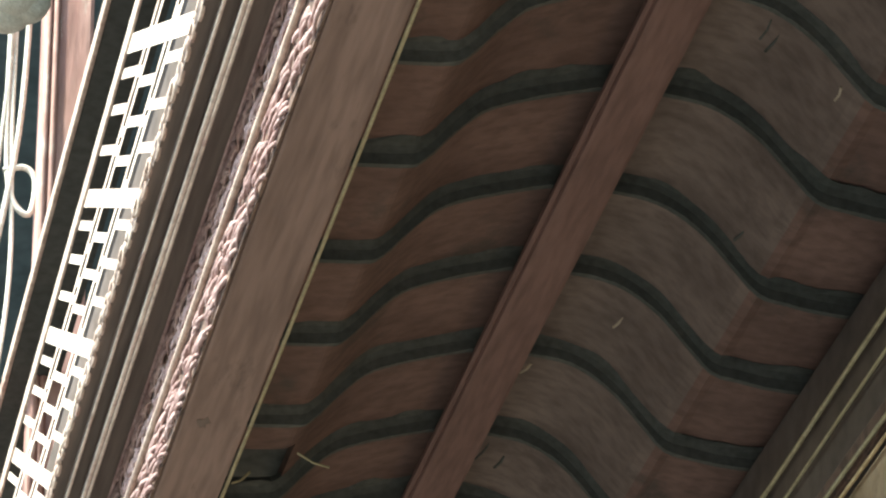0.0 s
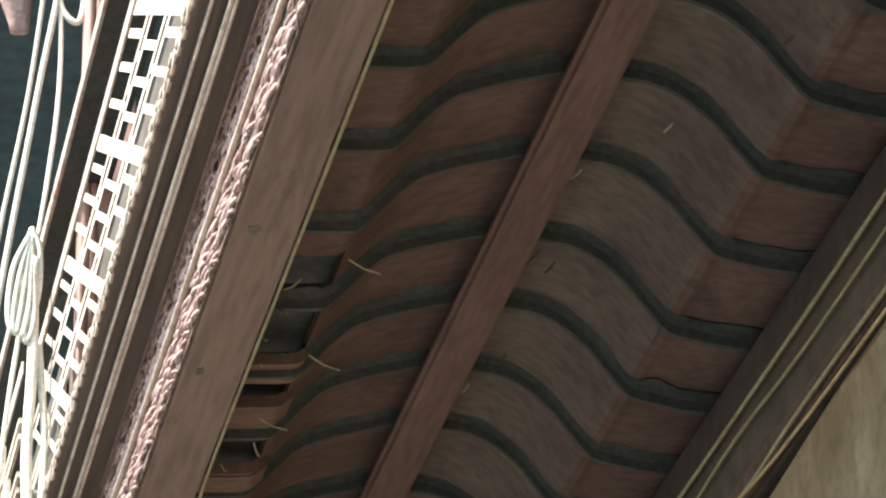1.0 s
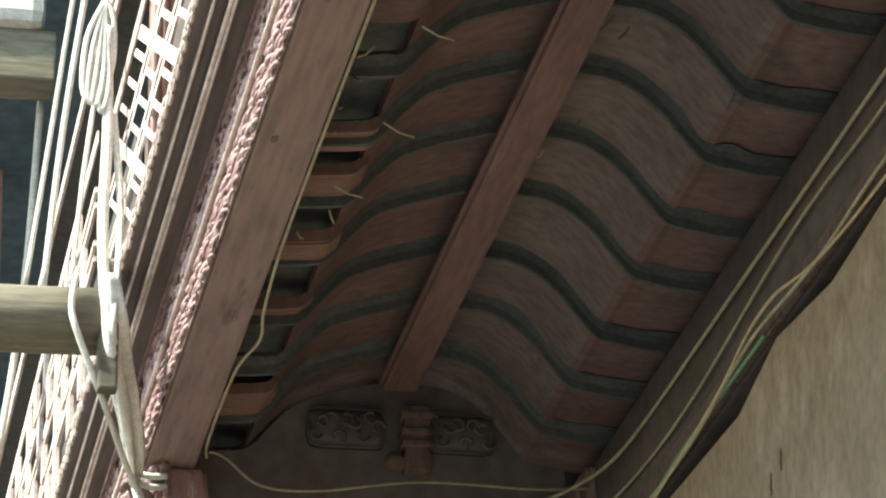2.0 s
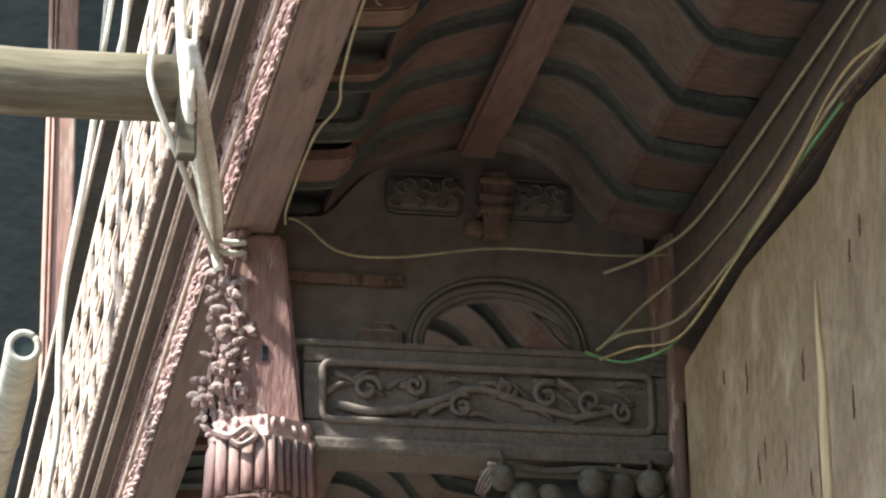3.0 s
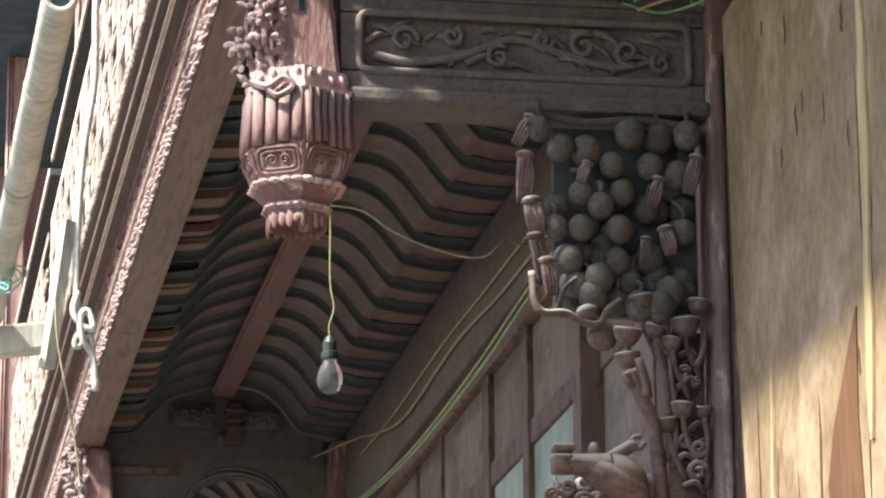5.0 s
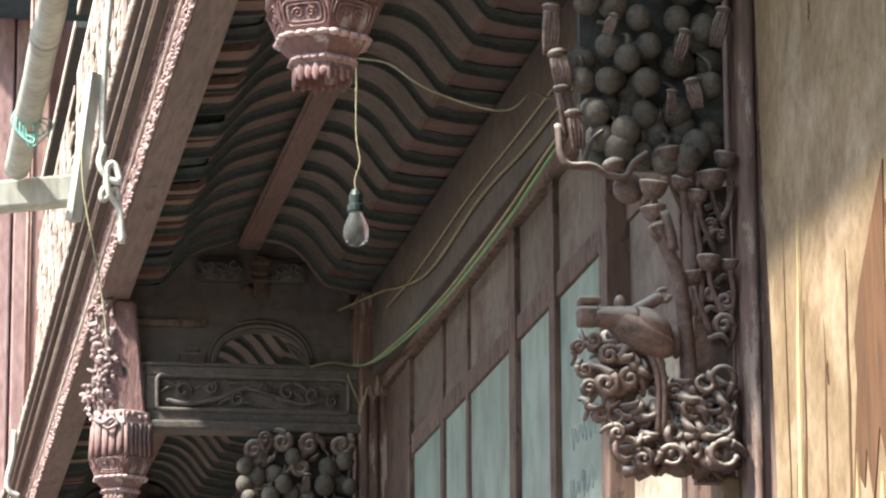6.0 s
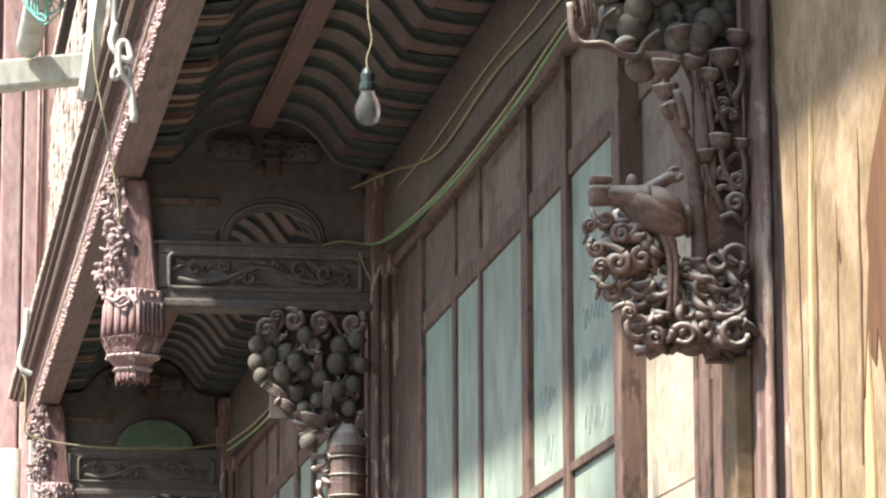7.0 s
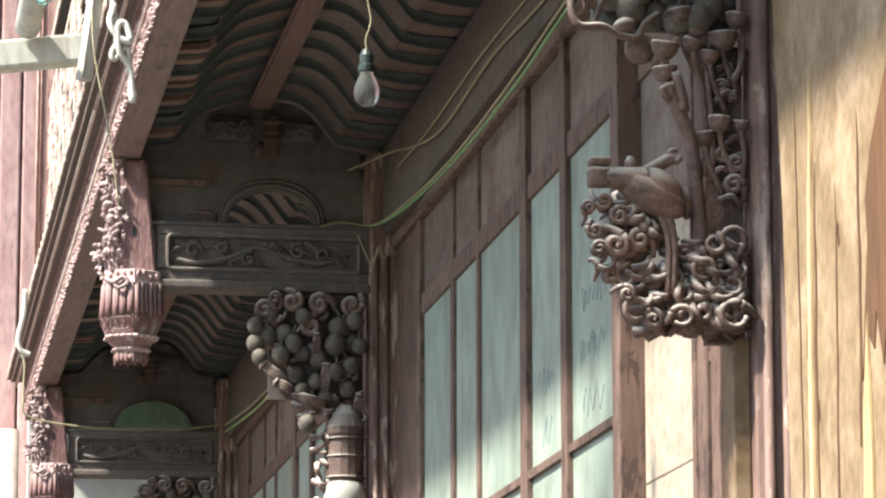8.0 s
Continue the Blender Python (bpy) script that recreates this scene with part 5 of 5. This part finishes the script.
# ---- scaffolding, ropes ----
def rod(name, a, b, r, mt, label, cat, hollow=False, seg=18):
    """A round pole from a to b, slightly wavering, with a black disc for the hollow's shade if it is bamboo."""
    a, b = Vector(a), Vector(b)
    n = 14
    pts = [a.lerp(b, k / n) + Vector((random.uniform(-1, 1), random.uniform(-1, 1), random.uniform(-1, 1))) * r * 0.05 for k in range(n + 1)]
    t = thing(name, (0, 0, 0), label, cat, "scaffold poles")
    bm = tube(bmesh.new(), pts, r, seg)
    pole = part("pole", bm, mt, t, "", True)
    d = (b - a).normalized()
    if hollow:
        part("rim", ring_rim(a, d, r), mt, pole, "cut bamboo rim", True)
        part("mouth", tube(bmesh.new(), [a - d * 0.0015, a + d * 0.002], r * 0.58, 16), M_BAKELITE, pole, "black disc drawn as the shaded hollow")
        for k in (0.22, 0.5, 0.8):
            c = a.lerp(b, k)
            part("node", tube(bmesh.new(), [c - d * 0.008, c, c + d * 0.008], r * 1.07, seg), mt, pole)
    return t


def ring_rim(c, d, r):
    bm = bmesh.new()
    a = d.orthogonal().normalized()
    b = d.cross(a)
    pts = [c + (a * math.cos(k * math.tau / 24) + b * math.sin(k * math.tau / 24)) * r * 0.8 for k in range(25)]
    return tube(bm, pts, r * 0.22, 6)


rod("scaffold_log", (-1.3, 5.6, 4.005), (0.575, 5.6, 4.0), 0.058, M_LOG, "weathered grey scaffold log with a sawn end", "log")
rod("bamboo_pole", (0.27, 4.8, 3.25), (0.27, 7.02, 3.335), 0.0255, M_BAMBOO, "pale bamboo pole with a hollow cut end", "bamboo pole", True)
squared = thing("scaffold_bar", (0.386, 7.06, 3.302), "pale squared timber cross bar of the scaffold", "timber", "scaffold poles")
part("bar", box(bmesh.new(), -1.7, 0, -0.03, 0.03, -0.029, 0.029, 0.006), M_BAMBOO, squared)
squared.rotation_euler = (0, -0.13, 0)
rod("scaffold_standard", (-0.75, 5.5, -0.15), (-0.75, 5.52, 5.6), 0.045, M_BAMBOO, "upright bamboo scaffold pole", "bamboo pole")
rod("scaffold_standard", (-0.75, 6.985, -0.15), (-0.75, 6.98, 5.6), 0.045, M_BAMBOO, "upright bamboo scaffold pole", "bamboo pole")
lath = tagged(part("lath", tube(bmesh.new(), [(0.420, 7.00, 3.53), (0.402, 7.0, 3.38), (0.383, 7.0, 3.225)], 0.017, 4), M_BAMBOO), "flat wooden lath tied to the cross bar", "lath")
tagged(part("timber_block", box(bmesh.new(), -1.3, 0.58, 6.83, 6.935, 5.08, 5.20, 0.006), M_LOG), "brown squared scaffold timber", "timber")
tagged(part("white_sack", box(bmesh.new(), 0.1, 0.555, 6.80, 6.95, 5.20, 5.33, 0.03), M_ROPE), "white sack lying on the scaffold timber", "sack")
tagged(part("peg", box(bmesh.new(), 0.556, 0.59, 5.55, 5.58, 3.86, 4.10, 0.005), M_LOG), "small wooden peg at the log end", "peg")


def rope(pts, r=0.006, mt=None, label="pale rope tied to the scaffold"):
    return tagged(new("rope", mesh_of("rope", tube(bmesh.new(), smooth_line(pts, 7), r, 6), mt or M_ROPE, True)), label, "rope", "ropes")


rope([(0.60, 5.62, 6.6), (0.60, 5.62, 5.9), (0.585, 5.6, 5.4), (0.55, 5.6, 4.95), (0.503, 5.6, 4.62), (0.47, 5.6, 4.35), (0.434, 5.6, 4.06)], 0.0045)
rope([(0.62, 5.62, 6.6), (0.62, 5.62, 5.9), (0.61, 5.6, 5.3), (0.56, 5.6, 4.9), (0.523, 5.6, 4.62), (0.49, 5.6, 4.35), (0.465, 5.6, 4.06)], 0.006)
rope([(0.60, 5.61, 6.6), (0.60, 5.62, 5.9), (0.592, 5.6, 5.3), (0.60, 5.6, 4.95), (0.58, 5.58, 4.7), (0.555, 5.58, 4.5), (0.53, 5.58, 4.3), (0.51, 5.58, 4.06)], 0.0045)
rope([(0.585, 5.6, 5.6), (0.583, 5.6, 5.25), (0.595, 5.6, 5.10), (0.63, 5.6, 5.06), (0.64, 5.6, 5.13), (0.62, 5.6, 5.16), (0.58, 5.6, 5.15)], 0.006)
for k in range(5):
    rope([(0.555, 5.57, 4.60), (0.525 + 0.01 * k, 5.56, 4.52 - 0.02 * k), (0.520 + 0.008 * k, 5.56, 4.42 - 0.01 * k), (0.545, 5.565, 4.40 + 0.01 * k), (0.57 - 0.006 * k, 5.57, 4.47), (0.572, 5.57, 4.56), (0.555, 5.57, 4.61)], 0.0055)
rope([(0.56, 5.57, 4.55), (0.565, 5.565, 4.35), (0.560, 5.56, 4.15), (0.572, 5.545, 3.95), (0.60, 5.62, 3.90), (0.655, 5.9, 3.86), (0.675, 5.935, 3.80)], 0.010)
rope([(0.575, 5.57, 4.38), (0.59, 5.565, 4.2), (0.585, 5.55, 4.06), (0.58, 5.545, 3.95), (0.62, 5.70, 3.90), (0.66, 5.92, 3.83)], 0.007)
rope([(0.515, 5.535, 4.06), (0.508, 5.535, 4.0), (0.52, 5.538, 3.95), (0.57, 5.6, 3.86), (0.63, 5.8, 3.83), (0.67, 5.93, 3.82)], 0.006)
for k in range(2):
    rope([(0.655, 5.93, 3.86 - 0.02 * k), (0.69, 5.925, 3.85 - 0.02 * k), (0.72, 5.935, 3.855 - 0.02 * k)], 0.006)
rope([(0.56, 6.95, 5.09), (0.545, 6.98, 4.75), (0.528, 7.0, 4.54), (0.507, 7.0, 4.365), (0.475, 7.0, 4.155), (0.467, 7.0, 4.0), (0.467, 7.0, 3.83), (0.448, 7.0, 3.68), (0.439, 7.0, 3.53), (0.438, 7.0, 3.392), (0.445, 6.99, 3.33)], 0.008)
rope([(0.441, 6.99, 3.38), (0.432, 6.98, 3.34), (0.45, 6.98, 3.31), (0.472, 6.98, 3.305), (0.462, 6.985, 3.34), (0.447, 6.98, 3.33), (0.452, 6.98, 3.28), (0.473, 6.99, 3.25), (0.480, 6.99, 3.18)], 0.0075)
rope([(0.457, 6.985, 3.31), (0.437, 6.98, 3.28), (0.442, 6.98, 3.265), (0.467, 6.985, 3.29), (0.475, 6.99, 3.235), (0.484, 6.99, 3.19)], 0.006)
rope([(0.395, 6.98, 3.37), (0.402, 6.97, 3.27), (0.435, 6.97, 3.10), (0.455, 6.98, 2.97)], 0.002, M_CABLE)
rope([(0.575, 14.6, 4.1), (0.57, 14.6, 4.0), (0.55, 14.6, 3.9), (0.56, 14.6, 3.85), (0.60, 14.6, 3.83)], 0.012)
for k in range(5):
    rope([(0.262, 6.5, 3.345), (0.238 + 0.008 * k, 6.5, 3.30 - 0.012 * k), (0.255 + 0.012 * k, 6.5, 3.27), (0.28 + 0.008 * k, 6.49, 3.255 + 0.01 * k), (0.275, 6.5, 3.31), (0.262, 6.5, 3.345)], 0.0016, M_TEAL, "teal nylon string knotted round the bamboo")

# knots in the soffit, straw caught under the rafters
knot_rnd = random.Random(2)
for (x, y, r) in ((0.715, 4.18, 0.010), (0.712, 4.62, 0.007), (0.73, 9.4, 0.010)):
    bm = bmesh.new()
    edge_pts = [(r * knot_rnd.uniform(0.45, 1.1) * math.cos(k * math.tau / 14), r * knot_rnd.uniform(0.8, 2.2) * math.sin(k * math.tau / 14)) for k in range(14)]
    lo, hi = [bm.verts.new((a, b, -0.0008)) for a, b in edge_pts], [bm.verts.new((a, b, 0.001)) for a, b in edge_pts]
    bm.faces.new(lo)
    bm.faces.new(hi[::-1])
    for k in range(14):
        bm.faces.new((lo[k], lo[(k + 1) % 14], hi[(k + 1) % 14], hi[k]))
    tagged(part("knot", bm, M_CORNICE), "dark knot in the beam soffit", "knot").location = (x, y, 3.885)
straw = random.Random(11)
for k in range(9):
    y = straw.uniform(4.3, 5.6)
    a = Vector((straw.uniform(0.80, 0.88), y, 3.945))
    d = Vector((straw.uniform(-0.03, 0.05), straw.uniform(-0.03, 0.03), straw.uniform(-0.035, 0.0)))
    tagged(part("straw", tube(bmesh.new(), [a, a + d * 0.5 + Vector((0, 0, -0.004)), a + d], 0.0018, 5), M_CABLE), "bit of straw caught under the rafters", "straw", "straws")


def rag(pts, widths):
    """A bunched strip of thin white cloth with lengthwise folds."""
    bm = bmesh.new()
    fold = random.Random(4)
    ph = [fold.uniform(0, 6.3) for _ in range(14)]
    line_ = smooth_line(pts, 6)
    rings = []
    for i, p in enumerate(line_):
        f = i / (len(line_) - 1) * (len(widths) - 1)
        w = widths[int(f)] + (widths[min(int(f) + 1, len(widths) - 1)] - widths[int(f)]) * (f - int(f))
        rings.append([bm.verts.new(p + Vector((w * math.cos(k * math.tau / 14) * (1 + 0.25 * math.sin(ph[k] + i * 0.3)), w * 0.5 * math.sin(k * math.tau / 14) * (1 + 0.3 * math.sin(ph[k] * 2 + i * 0.4)), 0))) for k in range(14)])
    for a, b in zip(rings, rings[1:]):
        for k in range(14):
            bm.faces.new((a[k], a[(k + 1) % 14], b[(k + 1) % 14], b[k]))
    bm.faces.new(rings[0])
    bm.faces.new(rings[-1][::-1])
    return tagged(part("white_rag", bm, M_ROPE, None, "", True), "bunched white rag tied between log and pendant", "rag")


rag([(0.572, 5.53, 4.06), (0.585, 5.56, 3.98), (0.612, 5.66, 3.93), (0.640, 5.80, 3.88), (0.662, 5.91, 3.845)], [0.012, 0.022, 0.026, 0.022, 0.012])

# washing and a white bundle hung by the scaffold
bundle = bmesh.new()
bundle_rnd = random.Random(8)
for k in range(9):
    ball(bundle, (bundle_rnd.uniform(-0.025, 0.025), bundle_rnd.uniform(-0.02, 0.02), bundle_rnd.uniform(0.0, 0.14)), bundle_rnd.uniform(0.045, 0.06), (1, 0.9, 1.1), None, 10, 7)
tagged(part("white_bundle", bundle, M_ROPE, None, "", True), "white cloth bundle hanging by the scaffold ropes", "bundle").location = (0.556, 5.30, 5.31)
rope([(0.556, 5.30, 5.46), (0.57, 5.32, 5.9), (0.58, 5.34, 6.6)], 0.004)
cloth = rag([(0.520, 5.40, 5.10), (0.507, 5.40, 5.05), (0.500, 5.40, 4.98), (0.503, 5.41, 4.91)], [0.010, 0.026, 0.032, 0.016])
cloth.data.materials[0] = M_CARVE
cloth.name = "pink_cloth"
tagged(cloth, "faded pink cloth hanging from a scaffold rope", "cloth")
rope([(0.520, 5.40, 5.09), (0.53, 5.42, 5.6), (0.55, 5.45, 6.6)], 0.003)

# short scrapes in the boards of the near vault
scrape = random.Random(31)
vault = [p for p in shell if 1.20 < p[0] < 1.40]
for k in range(16):
    px, pz = scrape.choice(vault)
    y = 2.9 + scrape.random() * 2.6
    d = Vector((scrape.uniform(-0.006, 0.006), scrape.uniform(0.012, 0.04), 0))
    c = Vector((px, y, pz + 0.0008))
    part("scrape", tube(bmesh.new(), [c - d, c + Vector((0.002, 0, -0.001)), c + d], scrape.uniform(0.0014, 0.0028), 5), M_RIB if k % 3 else M_CREAM, ceiling)
